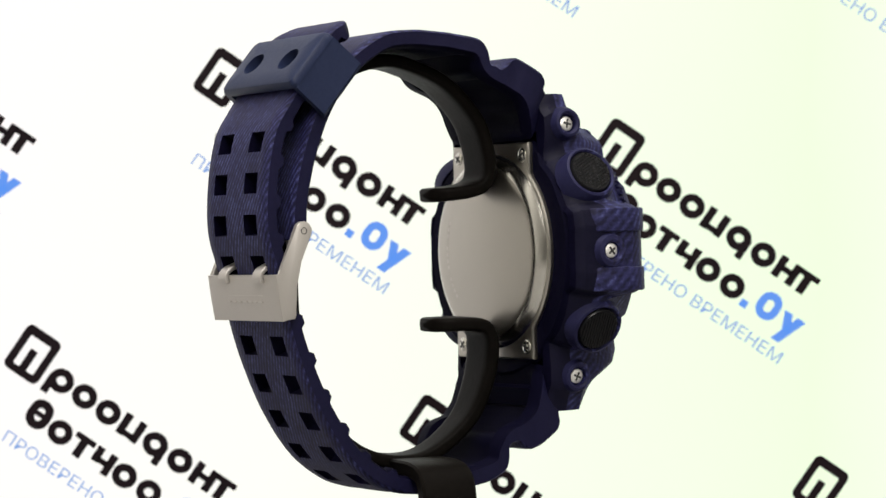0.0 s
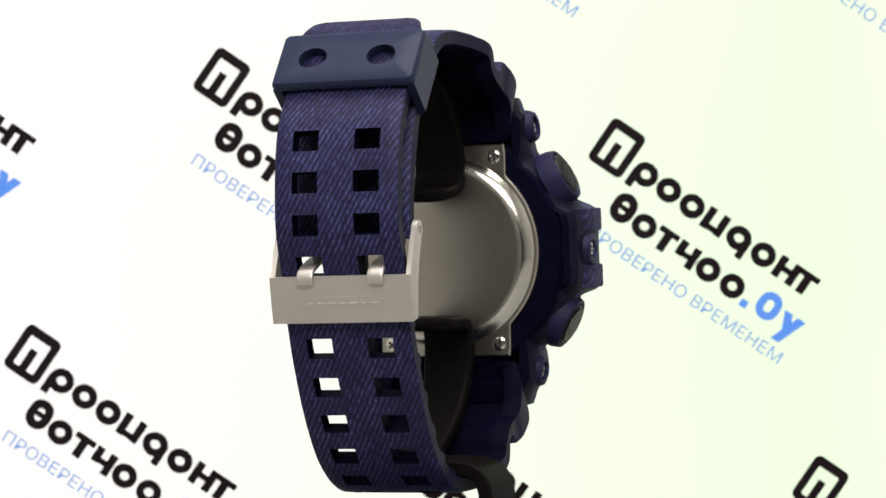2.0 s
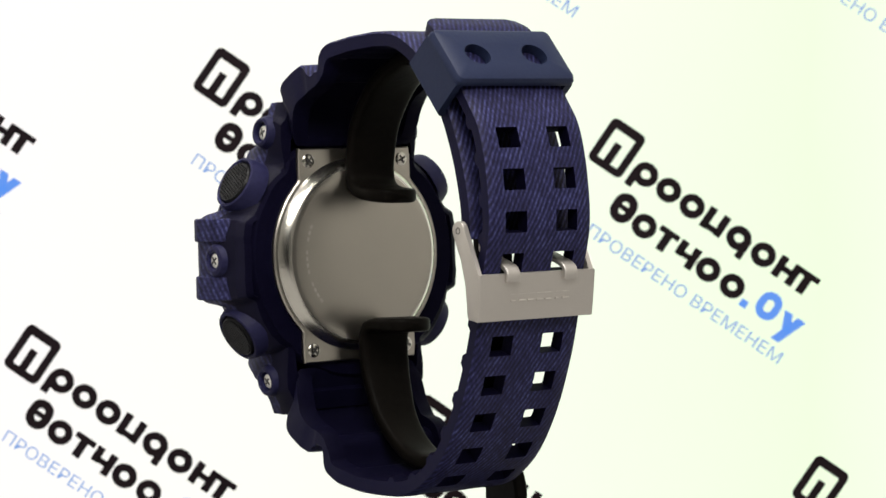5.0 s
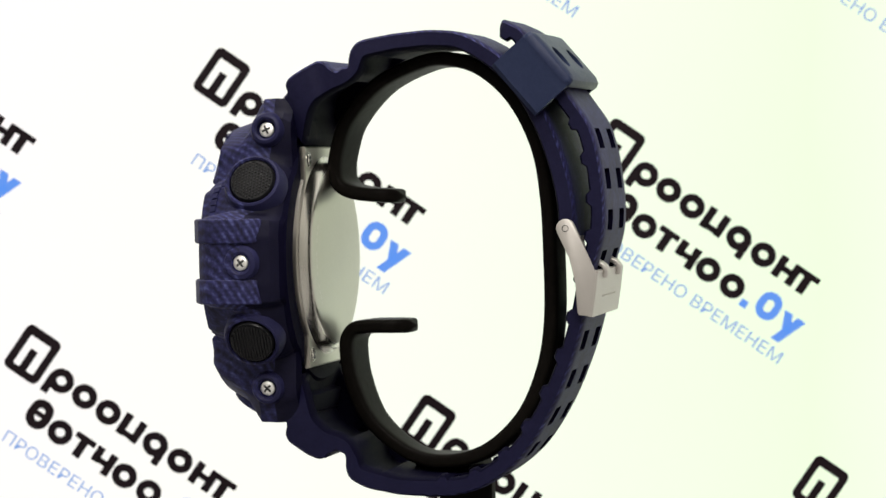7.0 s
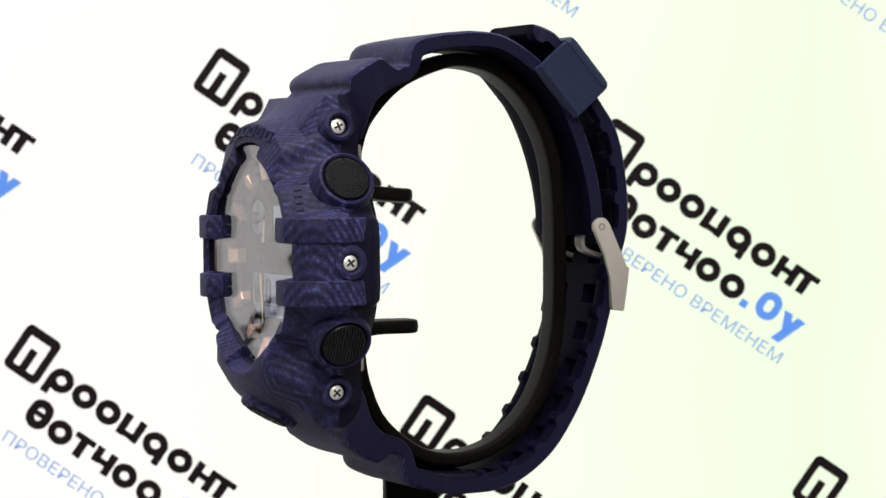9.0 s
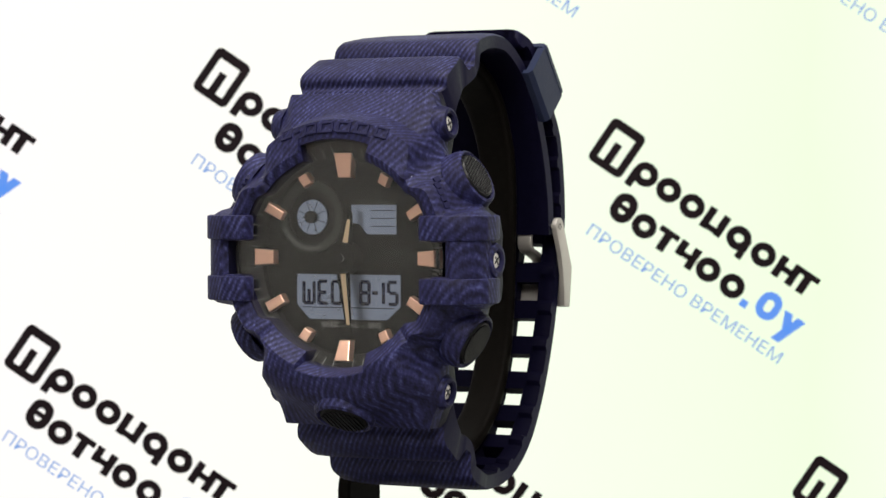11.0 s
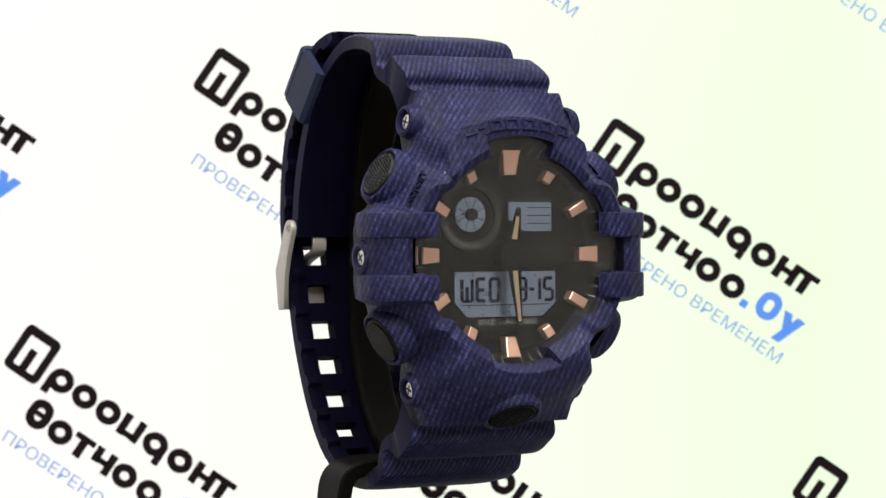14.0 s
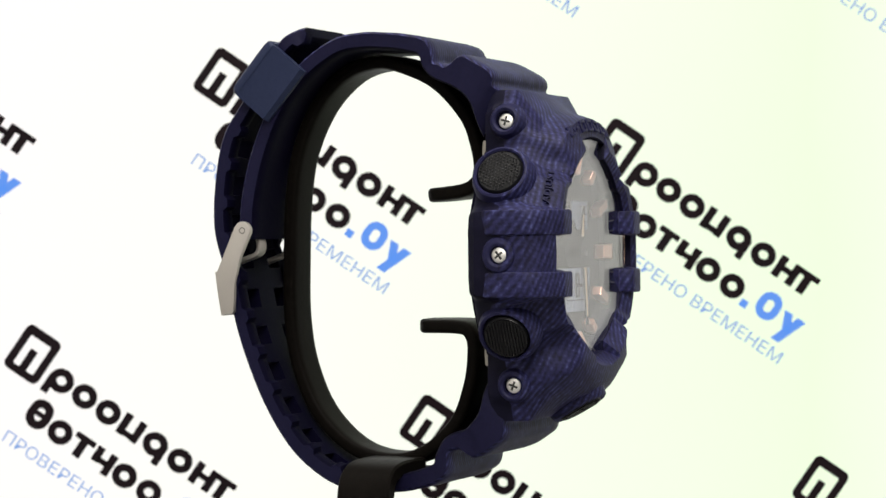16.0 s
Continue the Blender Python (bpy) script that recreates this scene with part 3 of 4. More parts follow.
def case_core():
    bm = bmesh.new()
    rings = [[] for _ in range(4)]
    for i in range(120):
        a = 2 * math.pi * i / 120
        ro = min(24.0, ray_radius(OUTLINE, a) * 0.90)
        for k, (r, y) in enumerate(((ro, -27.0), (ro, -19.4), (ro - 0.8, -18.4), (14.0, -18.2))):
            rings[k].append((FX + r * math.cos(a), y, r * math.sin(a)))
    loft(bm, rings)
    bm.faces.new([v for v in bm.verts if abs(v.co.y + 18.2) < 1e-4])
    return bm


part("case", case_core(), M_SHADENAVY, watch, "near-black resin inner case")


def screw(at, axis, r, parent, material=M_SCREW):
    bm = bmesh.new()
    lathe(bm, at, axis, [(0, -0.6), (r, -0.6), (r, 0.15), (r * 0.8, 0.35), (0, 0.42)], 24)
    ob = part("screw", bm, material, parent, "bright steel cross-head screw")
    bm = bmesh.new()
    q = frame_of(axis) @ Euler((0, 0, radians(random.uniform(0, 90)))).to_matrix()
    c = Vector(at) + Vector(axis).normalized() * 0.36
    box(bm, c, (r * 1.25, r * 0.28, 0.16), q)
    box(bm, c, (r * 0.28, r * 1.25, 0.164), q)
    part("cross_slot", bm, M_SLOT, ob)


for sx in (-1, 1):
    screw((FX + sx * 16.9, -23.5, 23.6), (sx, 0, 0.12), 1.35, watch)
    screw((FX + sx * 16.9, -24.4, -23.7), (sx, 0, -0.12), 1.35, watch)
    screw((FX + sx * 27.2, -25.7, -0.3), (sx, 0, 0), 1.38, watch)
    for sz in (-1, 1):
        ax = Vector((sx * 0.88, 0, sz * 0.47)).normalized()
        at = pusher_seat(sx, sz)
        bm = bmesh.new()
        lathe(bm, at, ax, [(0, -1.5), (4.25, -1.5), (4.25, 1.7), (3.9, 2.2), (0, 2.35)], 40)
        b = part("pusher", bm, M_PUSHER, watch, "round black ribbed side button")
        bm = bmesh.new()
        q = frame_of(ax)
        for k in range(-6, 7):
            half = math.sqrt(max(0.0, 3.7 ** 2 - (k * 0.56) ** 2))
            if sz < 0:
                box(bm, at + q @ Vector((k * 0.56, 0, 2.3)), (0.3, 2 * half, 0.4), q)
                continue
            for n in range(-7, 8):
                u, v = k * 0.58, (n + 0.5 * (k % 2)) * 0.62
                if math.hypot(u, v) < 3.75:
                    foot_ring = [bm.verts.new(at + q @ Vector((u + 0.27 * math.cos(t), v + 0.27 * math.sin(t), 2.2))) for t in (0, math.pi / 2, math.pi, 3 * math.pi / 2)]
                    head_ring = [bm.verts.new(at + q @ Vector((u + 0.12 * math.cos(t), v + 0.12 * math.sin(t), 2.5))) for t in (0, math.pi / 2, math.pi, 3 * math.pi / 2)]
                    bm.faces.new(head_ring)
                    for e in range(4):
                        bm.faces.new((foot_ring[e], foot_ring[(e + 1) % 4], head_ring[(e + 1) % 4], head_ring[e]))
        part("studs" if sz > 0 else "ribs", bm, M_STUD if sz > 0 else M_PUSHER, b, smooth=5)

# front button and the raised arc of shapes over the dial
bm = bmesh.new()
lathe(bm, FRONT_BUTTON, (0, -0.5, -0.87), [(0, -2), (4.35, -2), (4.35, 0.3), (4.0, 0.65), (0, 0.8)], 40)
light_button = part("light_button", bm, M_BLACK, watch, "round black front button")
bm = bmesh.new()
q = frame_of((0, -0.5, -0.87))
for k in range(-4, 5):
    half = math.sqrt(3.8 ** 2 - (k * 0.8) ** 2)
    box(bm, FRONT_BUTTON + q @ Vector((k * 0.8, 0, 0.78)), (0.35, 2 * half, 0.22), q)
part("ribs", bm, M_BLACK, light_button)
def on_slope(a_deg, r):
    """A seat on the bezel's front slope: x along the rim, y outwards, z off the surface."""
    a = radians(a_deg)
    inside, outside = bezel_front(a, r - 0.7), bezel_front(a, r + 0.7)
    c, sn = math.cos(a), math.sin(a)
    rise = Vector((c * 1.4, outside - inside, sn * 1.4)).normalized()
    along = Vector((sn, 0, -c))
    m = Matrix((along, rise, along.cross(rise))).transposed().to_4x4()
    m.translation = Vector((FX + r * c, (inside + outside) / 2, r * sn)) + (along.cross(rise)) * 0.08
    return m


# Marks are the bezel's navy, darkened to draw their relief shadows.
for off, w in ((-10.0, 2.4), (-7.7, 1.1), (-4.9, 2.5), (-1.6, 2.6), (1.9, 2.7), (5.5, 2.5), (9.2, 2.4)):
    lean = math.asin(off / 38.6)
    x, z = off, 38.6 * math.cos(lean) - 15.5
    a = math.degrees(math.atan2(z, x))
    m = on_slope(a, math.hypot(x, z))
    q = m.to_3x3() @ Euler((0, 0, radians(90 - a) - lean)).to_matrix()
    bm = bmesh.new()
    if w < 2:
        box(bm, m.translation, (w, 0.5, 0.4), q, bevel=0.06)
    else:
        for dz in (-0.85, 0.85):
            box(bm, m.translation + q @ Vector((0, dz, 0)), (w, 0.42, 0.4), q, bevel=0.06)
        for dx in (-1, 1):
            box(bm, m.translation + q @ Vector((dx * (w / 2 - 0.2), 0, 0)), (0.4, 1.5, 0.38), q)
    part("raised_mark", bm, M_SHADERELIEF, watch, "raised letter-sized shape in navy darkened for relief shade")


m = on_slope(150, 23.2)
m.translation += m.to_3x3() @ Vector((0, 0, 0.18))
m.translation *= MM
text_mesh("button_name", "ADJUST", 1.8, m, M_SHADERELIEF, watch, depth=0.3, label="raised lettering beside a button, darkened for relief shade", width=6.8)
bm = bmesh.new()
for k in range(5):
    m = on_slope(30 + (k - 2) * 3.2, 23.2)
    box(bm, m.translation, (1.0, 1.3, 0.44), m.to_3x3())
part("button_name", bm, M_SHADERELIEF, watch, "raised bars beside a button, darkened for relief shade")


# dial
def disc(name, at, r, y0, y1, material, parent, label="", n=64, hole=0.0):
    bm = bmesh.new()
    if hole:
        lathe(bm, (FX + at[0], 0, at[1]), (0, -1, 0), [(hole, y0), (r, y0), (r, y1), (hole, y1)], n, closed=True)
    else:
        lathe(bm, (FX + at[0], 0, at[1]), (0, -1, 0), [(0, y0), (r, y0), (r, y1), (0, y1)], n)
    return part(name, bm, material, parent, label)


dial = disc("dial", (0, 0), 19.6, 27.6, 28.4, M_DIAL, watch, "matt black dial")
bm = bmesh.new()
lathe(bm, (FX, 0, 0), (0, -1, 0), [(17.2, 28.4), (17.4, 29.4), (20.4, 31.6), (20.9, 31.6), (20.9, 28.0)], 96)
part("chapter_ring", bm, M_DIAL, watch, "black sloping ring round the dial")
bm = bmesh.new()
for k in range(60):
    if k % 5 == 0:
        continue
    a = radians(6 * k)
    c, s = math.cos(a), math.sin(a)
    q = Matrix(((-s, 0, c), (0, 1, 0), (c, 0, s)))
    box(bm, (FX + 18.9 * c, -30.62, 18.9 * s), (0.16, 0.3, 2.0), q @ Euler((radians(36), 0, 0)).to_matrix())
part("minute_track", bm, M_TRACK, dial, "grey minute strokes")


def marker(k):
    """An applied hour block: long at the quarters, short beside 12 and 6."""
    a = radians(90 - 30 * k)
    c, s = math.cos(a), math.sin(a)
    ln, wo, wi, r = {0: (4.4, 3.7, 2.5, 16.4), 3: (3.7, 3.0, 2.4, 16.4)}.get(k % 6, (2.0, 1.9, 1.8, 15.9))
    if k in (2, 4, 8, 10):
        ln, wo, wi, r = 3.5, 1.9, 1.7, 16.4
    if k == 6:
        ln, wo, wi = 3.6, 3.0, 2.2
    bm = bmesh.new()
    pts = [(-wi / 2, -ln / 2), (wi / 2, -ln / 2), (wo / 2, ln / 2), (-wo / 2, ln / 2)]
    extrude_poly(bm, pts, lambda u, v, h: (FX + (r + v) * c + u * s, -h - ((1.3 if k == 6 else 0.5) if v > 0 else 0.0), (r + v) * s - u * c), 28.4, 30.2, bevel=0.22)
    part("hour_marker", bm, M_GOLD, dial, smooth=20)


for k in range(12):
    marker(k)


def plate(name, pts, y0, y1, material, parent, label="", bevel=0.0):
    bm = bmesh.new()
    extrude_poly(bm, pts, lambda u, v, h: (FX + u, -h, v), y0, y1, bevel)
    return part(name, bm, material, parent, label)


lcd = plate("lower_display", [(-10.6, -3.0), (10.4, -3.0), (10.4, -8.6), (7.6, -11.0), (-8.0, -11.0), (-10.6, -8.4)], 28.3, 28.6, M_LCD, watch, "grey-blue liquid crystal display")
lcd2 = plate("upper_display", [(0.6, 9.4), (9.6, 9.4), (9.6, 4.2), (3.8, 4.2), (2.2, 6.0), (0.6, 6.2)], 28.3, 28.6, M_LCD, watch, "grey-blue liquid crystal display")
for z in (5.6, 7.0, 8.4):
    plate("display_line", rounded(6.9, z, 4.8, 0.16, 0.05), 28.6, 28.66, M_LCDINK, lcd2)
plate("display_line", rounded(-0.1, -8.9, 18.6, 0.16, 0.05), 28.6, 28.66, M_LCDINK, lcd)
FACE = Euler((radians(90), 0, 0)).to_matrix().to_4x4()


def on_face(x, y, z):
    return Matrix.Translation(((FX + x) * MM, y * MM, z * MM)) @ FACE


STROKES = {"W": "fe cb m d", "E": "afegd", "D": "abcdef", "8": "abcdefg", "-": "g", "1": "bc", "5": "afgcd"}


def segments(name, chars, label):
    """Display characters of straight strokes; chars: (character, middle x, width)."""
    bm = bmesh.new()
    hgt, th, z0 = 3.9, 0.62, -6.2
    for ch, x, w in chars:
        where = {"a": (0, hgt / 2, w, th), "g": (0, 0, w * 0.8, th), "d": (0, -hgt / 2, w, th), "m": (0, -0.6, th, 2.4),
                 "f": (-w / 2, hgt / 4, th, hgt / 2), "e": (-w / 2, -hgt / 4, th, hgt / 2), "b": (w / 2, hgt / 4, th, hgt / 2), "c": (w / 2, -hgt / 4, th, hgt / 2)}
        for k in STROKES[ch].replace(" ", ""):
            u, v, sw, sh = where[k]
            box(bm, (FX + x + u, -28.66, z0 + v), (max(th, sw - 0.12), 0.12, max(th, sh - 0.12)))
    part(name, bm, M_LCDINK, lcd, label)


segments("weekday", (("W", -8.1, 2.1), ("E", -5.2, 1.7), ("D", -2.4, 1.8)), "dark display letters")
segments("date", (("8", 3.3, 1.7), ("-", 5.35, 1.5), ("1", 6.7, 0.7), ("5", 8.9, 1.7)), "dark display digits")
text_mesh("small_print", "SNZ - AL - SIG", 1.35, on_face(0.4, -28.5, -12.0), M_TICK, dial, label="small pale print", width=12.2)
for z, w, h in ((1.0, 5.4, 0.9), (-0.3, 6.6, 0.45), (9.9, 8.0, 0.5)):
    plate("print_bar", rounded(9.2 if z < 5 else 5.4, z, w, h, 0.15), 28.4, 28.46, M_DIALGREY, dial)

sub = disc("sub_dial", (-7.4, 7.2), 6.6, 28.3, 29.0, M_DIAL, watch, "black sub-dial with a grey ring", hole=4.6)
disc("scale_ring", (-7.4, 7.2), 6.3, 29.0, 29.06, M_DIALGREY, sub, hole=5.0)
sub_lcd = disc("sub_display", (-7.4, 7.2), 3.1, 28.35, 28.7, M_LCD, sub, "grey-blue round display", n=32)
for k in range(8):
    a = radians(22.5 + 45 * k)
    c, sn = math.cos(a), math.sin(a)
    plate("display_line", [(-7.4 + r * c - w * sn, 7.2 + r * sn + w * c) for r, w in ((1.2, -0.05), (3.0, -0.05), (3.0, 0.05), (1.2, 0.05))], 28.7, 28.74, M_LCDINK, sub_lcd)
disc("sub_hub", (-7.4, 7.2), 1.1, 28.6, 29.5, M_BLACK, sub, n=24)
for k in range(9):
    a = radians(205 + k * 10)
    plate("print_bar", [(-7.4 + r * math.cos(a + d), 7.2 + r * math.sin(a + d)) for r, d in ((5.3, -0.03), (6.0, -0.03), (6.0, 0.05), (5.3, 0.05))], 29.06, 29.1, M_TRACK, sub)


def hand(name, tip, w, y):
    d = Vector((tip[0], tip[1])).normalized()
    ln = Vector(tip).length
    p = (-d[1], d[0])

    def o(u, v):
        return (d[0] * u + p[0] * v, d[1] * u + p[1] * v)
    h = plate(name, [o(-2.5, w * 0.6), o(-2.5, -w * 0.6), o(2, -w), o(ln, -0.42), o(ln, 0.42), o(2, w)], y, y + 0.18, M_DIAL, watch, "black hand with a gold blade")
    plate("blade", [o(2.8, -w * 0.36), o(ln - 1.6, -0.28), o(ln - 1.6, 0.28), o(2.8, w * 0.36)], y + 0.18, y + 0.26, M_HAND, h)


hand("hour_hand", (1.5, 8.4), 1.5, 30.5)
hand("minute_hand", (1.5, -13.4), 1.4, 31.0)
hub = disc("hand_hub", (0, 0), 2.8, 28.4, 31.5, M_DIAL, watch, "black centre hub", n=32)
disc("hub_cap", (0, 0), 0.7, 31.5, 31.9, M_PUSHER, hub, n=20)
bm = bmesh.new()
lathe(bm, (FX, 0, 0), (0, -1, 0), [(0, 32.0), (21.0, 32.0), (21.0, 33.3), (20.6, 33.6), (0, 33.6)], 96)
crystal = part("crystal", bm, M_GLASS, watch, "clear flat watch glass")
crystal.visible_shadow = False


# case back
def back_plate():
    bm = bmesh.new()
    rings = [[] for _ in range(9)]
    rect = [(13.2, 20.4), (-13.2, 20.4), (-13.2, -20.4), (13.2, -20.4)]
    n = 144
    for i in range(n):
        a = 2 * math.pi * i / n
        r1 = max(19.4, ray_radius(rect, a))
        for k, (r, y) in enumerate(((r1 - 0.2, -18.6), (r1, -18.3), (r1, -17.7), (r1 - 0.3, -17.4), (18.6, -17.35), (18.3, -17.0),
                                    (17.4, -16.1), (16.6, -15.7), (15.6, -15.6))):
            rings[k].append((FX * 0.0 + r * math.cos(a), y, r * math.sin(a)))
    vs = loft(bm, rings)
    rim = {v for r in vs[4:8] for v in r}
    for f in bm.faces:
        if all(v in rim for v in f.verts):
            f.material_index = 1
    bm.faces.new(vs[-1])
    return bm


back = part("case_back", back_plate(), (M_BACK, M_POLISH), watch, "brushed steel case back", smooth=22)
for sx in (-1, 1):
    for sz in (-1, 1):
        screw((sx * 11.0, -17.5, sz * 18.0), (0, 1, 0), 1.35, back, M_POLISH)
bm = bmesh.new()
for k in range(13):
    a = radians(-40 + k * 5.4)
    if k % 5 == 4:
        continue
    c, s = math.cos(a), math.sin(a)
    box(bm, (13.2 * c, -15.60, 13.2 * s), (0.5, 0.03, 0.75), Matrix(((c, 0, -s), (0, 1, 0), (s, 0, c))))
part("engraving", bm, M_STEEL, back, "fine engraved bars")


# strap halves
SHORT_LUG = [(-22.0, 28.4, 13.6, -17.7, 20.8), (-21.0, 29.7, 14.2, -17.3, 22.0), (-20.2, 30.2, 14.7, -16.9, 23.4), (-20.0, 30.9, 15.0, -16.4, 25.0),
             (-20.3, 31.8, 15.1, -16.0, 26.3), (-19.7, 32.9, 15.2, -15.6, 27.2), (-18.4, 33.8, 15.2, -15.0, 28.1), (-16.6, 34.8, 15.1, -14.3, 28.8),
             (-14.9, 35.7, 14.8, -13.4, 29.4), (-14.1, 35.9, 14.7, -12.8, 29.8), (-13.3, 35.6, 14.7, -12.2, 30.1), (-12.3, 34.7, 14.8, -11.6, 30.4),
             (-11.0, 34.0, 14.8, -10.6, 30.8), (-10.2, 34.2, 14.8, -9.6, 31.2), (-9.6, 34.6, 14.8, -8.9, 31.5), (-8.8, 34.7, 14.8, -7.8, 32.2),
             (-8.4, 35.3, 14.7, -7.0, 33.0), (-8.3, 36.4, 14.7, -6.4, 33.8), (-7.9, 37.7, 14.7, -6.0, 34.8), (-7.0, 38.9, 14.6, -5.8, 35.6),
             (-5.8, 39.5, 14.4, -5.2, 36.3), (-3.8, 40.0, 13.9, -3.3, 36.8), (-0.7, 40.7, 13.2, -0.3, 37.4)]
SHORT = [(-0.7, 40.7, 13.2, 3.3), (2.5, 41.0, 12.5, 3.3), (6.5, 41.2, 11.9, 3.3), (12.2, 40.4, 11.6, 3.2),
         (18.2, 37.0, 11.6, 3.2), (23.2, 32.2, 11.6, 3.2), (27.2, 26.0, 11.6, 3.2), (30.4, 18.0, 11.6, 3.3), (32.2, 10.0, 11.6, 3.3), (32.6, 3.2, 11.6, 3.3)]
LONG_LUG = [(-22.9, -28.8, 13.6, -18.9, -21.3), (-22.3, -29.9, 14.2, -18.6, -22.5), (-21.8, -30.4, 14.7, -18.0, -24.0), (-21.6, -31.2, 15.0, -17.5, -25.6),
            (-21.8, -32.4, 15.1, -17.1, -27.2), (-21.3, -33.6, 15.2, -16.6, -28.7), (-20.0, -34.6, 15.2, -16.0, -29.7), (-17.9, -36.0, 15.1, -15.0, -30.8),
            (-16.4, -36.7, 14.8, -14.2, -31.5), (-15.4, -36.9, 14.7, -13.4, -31.9), (-14.3, -36.3, 14.7, -12.6, -32.1), (-13.3, -35.6, 14.8, -12.0, -32.3),
            (-12.6, -35.4, 14.8, -11.4, -32.5), (-11.3, -35.7, 14.8, -10.2, -33.2), (-10.7, -36.1, 14.8, -9.4, -34.0), (-10.5, -36.9, 14.8, -8.8, -35.0),
            (-10.5, -38.8, 14.7, -8.2, -36.2), (-10.0, -40.2, 14.7, -7.9, -37.2), (-8.8, -41.2, 14.6, -7.5, -38.2), (-6.2, -42.4, 14.4, -5.4, -39.0), (-3.0, -43.3, 13.7, -2.5, -39.9)]
LONG = [(-3.0, -43.3, 13.7, 3.4), (-0.5, -43.8, 13.0, 3.4), (4.9, -44.1, 12.0, 3.4), (10.5, -43.7, 11.6, 3.3), (15.9, -41.6, 11.6, 3.2),
        (22.1, -36.6, 11.6, 3.1), (27.5, -28.5, 11.6, 3.0), (31.6, -19.1, 11.6, 2.9), (34.0, -11.2, 11.6, 2.8), (35.6, -3.5, 11.6, 2.8), (37.8, 4.8, 11.6, 2.8), (37.5, 14.2, 11.6, 2.8),
        (35.7, 22.5, 11.6, 2.8), (32.4, 27.9, 11.6, 2.8), (26.9, 35.7, 11.5, 2.8), (23.6, 40.4, 11.3, 2.8), (20.6, 42.2, 10.6, 2.6), (19.4, 42.7, 9.6, 2.0)]
bm = bmesh.new()
ribbon(bm, strap_rows(SHORT_LUG, SHORT, -1, 0.8), -1)
part("short_strap", bm, (M_STRAP, M_SHADENAVY, M_EDGE), watch, "navy denim-patterned resin strap half", smooth=40)
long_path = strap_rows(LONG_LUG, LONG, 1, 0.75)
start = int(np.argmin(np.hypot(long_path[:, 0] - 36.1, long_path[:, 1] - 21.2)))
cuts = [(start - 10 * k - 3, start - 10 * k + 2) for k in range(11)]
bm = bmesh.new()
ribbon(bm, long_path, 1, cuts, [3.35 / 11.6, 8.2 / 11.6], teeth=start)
part("long_strap", bm, (M_STRAP, M_SHADENAVY, M_EDGE), watch, "navy denim-patterned resin strap half with square holes", smooth=40)


# loop that holds the strap's end
def strap_loop():
    mid = Vector((0.2, 25.4, 32.6))
    along = Vector((0, 8.0, -9.4)).normalized()      # down the strap
    out = Vector((0, 9.4, 8.0)).normalized()
    bm = bmesh.new()

    def tp(u, v, h):
        return mid + Vector((u, 0, 0)) + along * v + out * h
    # three plain sides
    u_shape = [(-13.4, 3.3), (-13.4, -3.9), (-12.6, -4.7), (12.6, -4.7), (13.4, -3.9), (13.4, 3.3), (11.9, 3.3), (11.9, -3.6), (-11.9, -3.6), (-11.9, 3.3)]
    extrude_poly(bm, u_shape, lambda u, h, v: tp(u, v, h), -6.0, 6.0)
    # outer side with two round holes
    rows = []
    for h, cut in ((3.25, 0.0), (4.1, 0.0), (4.8, 0.35), (5.2, 1.1)):
        loops = [rounded(0, 0, 27.0 - 2 * cut, 12.4 - 2 * cut, 1.0)]
        loops += [[(x + 2.7 * math.cos(t), 0.3 + 2.4 * math.sin(t)) for t in np.linspace(0, 2 * math.pi, 24, endpoint=False)] for x in (-6.5, 6.5)]
        edges, rims = [], []
        for lp in loops:
            vs = [bm.verts.new(tp(u, v, h)) for u, v in lp]
            edges += [bm.edges.new((vs[i], vs[(i + 1) % len(vs)])) for i in range(len(vs))]
            rims.append(vs)
        if h in (3.25, 5.2):
            bmesh.ops.triangle_fill(bm, use_beauty=True, edges=edges)
        rows.append(rims)
    for low, high in zip(rows, rows[1:]):
        for a, b in zip(low, high):
            for i in range(len(a)):
                j = (i + 1) % len(a)
                bm.faces.new((a[i], a[j], b[j], b[i]))
    return bm


part("strap_loop", strap_loop(), M_NAVY, watch, "plain dark blue resin strap loop with two round holes", smooth=30)

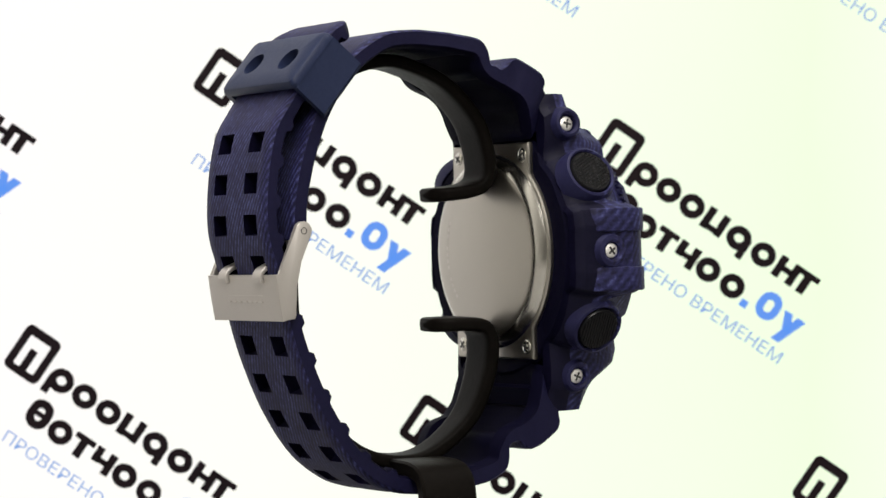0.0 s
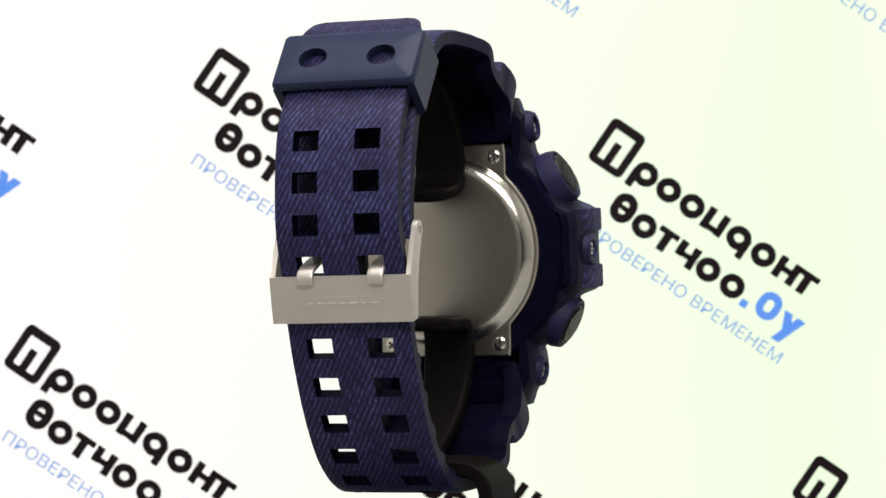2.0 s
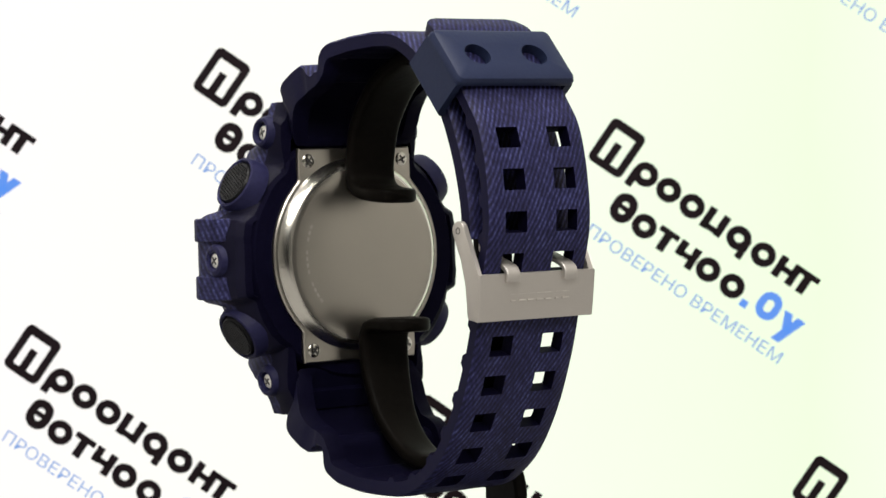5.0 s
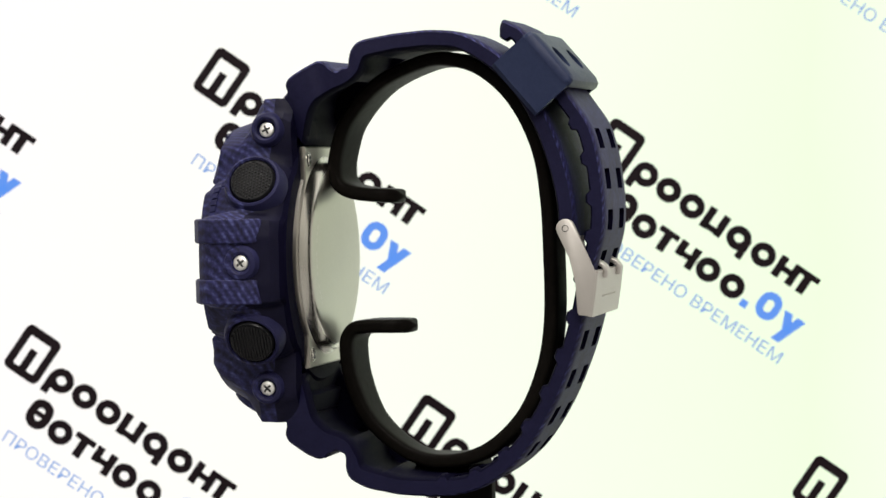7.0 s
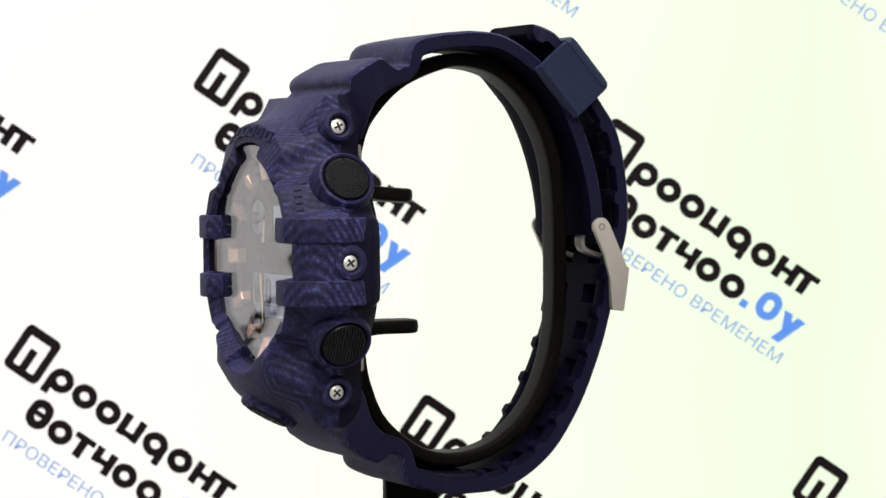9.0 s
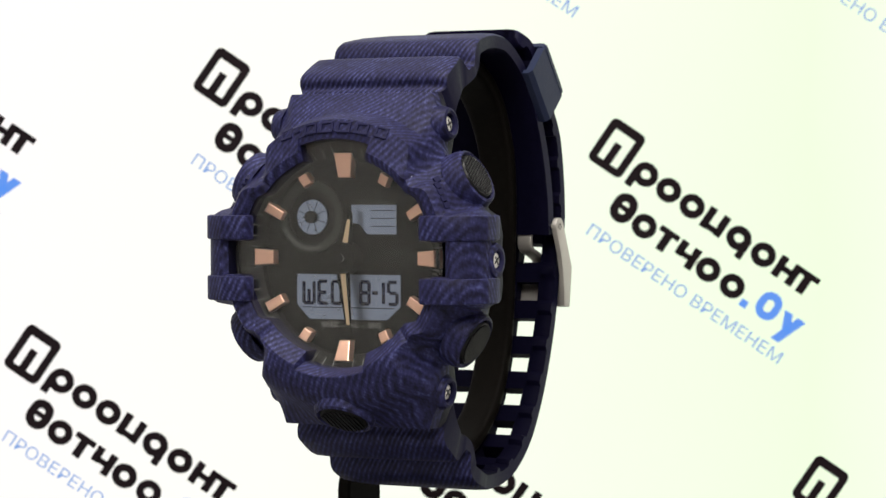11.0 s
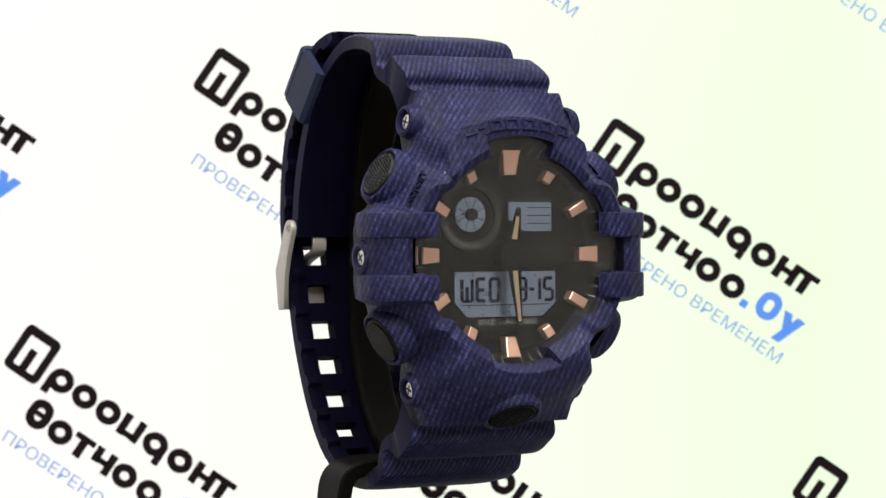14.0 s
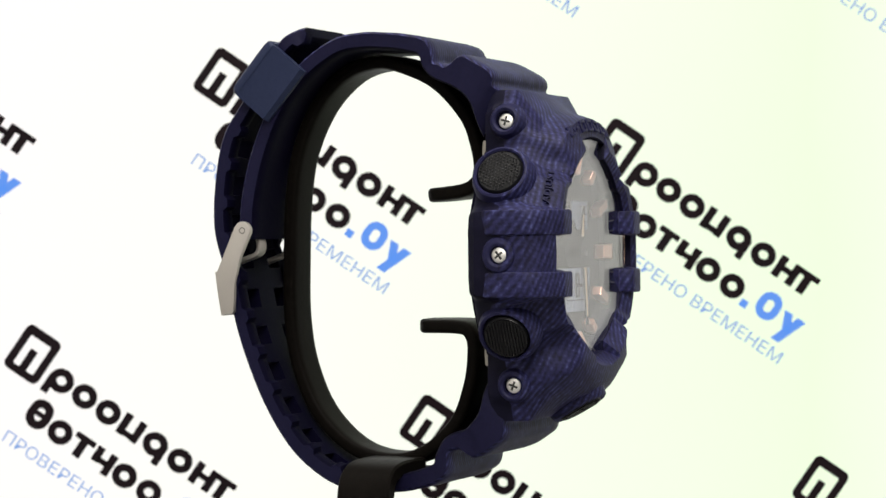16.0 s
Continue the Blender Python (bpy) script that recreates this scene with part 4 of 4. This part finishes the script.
# buckle
buckle = tagged(new("buckle"), "satin steel buckle with two prongs")
buckle.parent = watch
for sx in (-1, 1):
    bm = bmesh.new()
    arm = [(31.0 + 1.7 * math.cos(radians(t)), 4.7 + 1.7 * math.sin(radians(t))) for t in range(20, 201, 20)]
    arm += [(31.6, -0.6), (32.8, -5.0), (32.9, -10.3), (33.2, -10.9), (35.1, -11.1), (35.6, -10.6), (36.6, -3.6), (36.1, -2.9)]
    x0 = 0.2 + sx * 12.75
    extrude_poly(bm, arm, lambda u, v, h: (x0 + sx * h, u, v), -0.45, 0.5, bevel=0.15)
    part("buckle_arm", bm, M_STEEL, buckle)
    bm = bmesh.new()
    lathe(bm, (x0 + sx * 0.5, 31.0, 4.7), (sx, 0, 0), [(0.45, -0.3), (0.5, 0.06), (0.62, 0.06), (0.62, -0.3)], 20)
    part("rivet", bm, M_SLOT, buckle)
    bm = bmesh.new()
    bar_path(bm, [(31.0, 4.6), (30.0, 2.4), (30.4, 0.4), (32.8, -0.6), (35.3, -1.5), (36.6, -2.2), (37.2, -3.1), (37.0, -4.4)], 1.5, 0.9, x0=sx * 6.6 - 0.2)
    part("prong", bm, M_STEEL, buckle, "bright steel prong")
bm = bmesh.new()
bar_path(bm, [(36.4, -3.0), (36.1, -5.5), (35.75, -8.0), (35.2, -11.2)], 13.2, 0.9, x0=0.2, rnd=0.12)
plate_ob = part("buckle_plate", bm, M_STEEL, buckle)
bm = bmesh.new()
for k, w in enumerate((1.0, 1.4, 1.4, 1.4, 1.4, 0.7, 1.5)):
    for dz in (-0.6, 0.6):
        box(bm, (6.6 - k * 2.0 - 0.8, 36.30, -7.2 + dz), (w, 0.22, 0.3), Euler((radians(7), 0, 0)).to_matrix())
part("stamped_bars", bm, M_STEEL, plate_ob, "stamped letter-sized bars")
bm = bmesh.new()
lathe(bm, (-12.6, 31.0, 4.7), (1, 0, 0), [(0, 0), (0.7, 0), (0.7, 25.6), (0, 25.6)], 20)
part("pin", bm, M_POLISH, buckle)


# ---- the turning of stand and watch ----
def turn(t):
    return -238.4 + 19.14 * t


AXIS = 0.00055      # the turning axis, beside the middle of the view


def motions():
    rows = [(0.5 * k, turn(0.5 * k)) for k in range(33)]
    walk(stand, [(t, pose(AXIS, 0, H, 0, 0, a - 6.0)) for t, a in rows])
    seat = pose(0.0014, 0, -0.0094, 0, 0.9, 0)
    walk(watch, [(t, pose(AXIS, 0, H, 0, 0, a) @ seat) for t, a in rows])


motions()
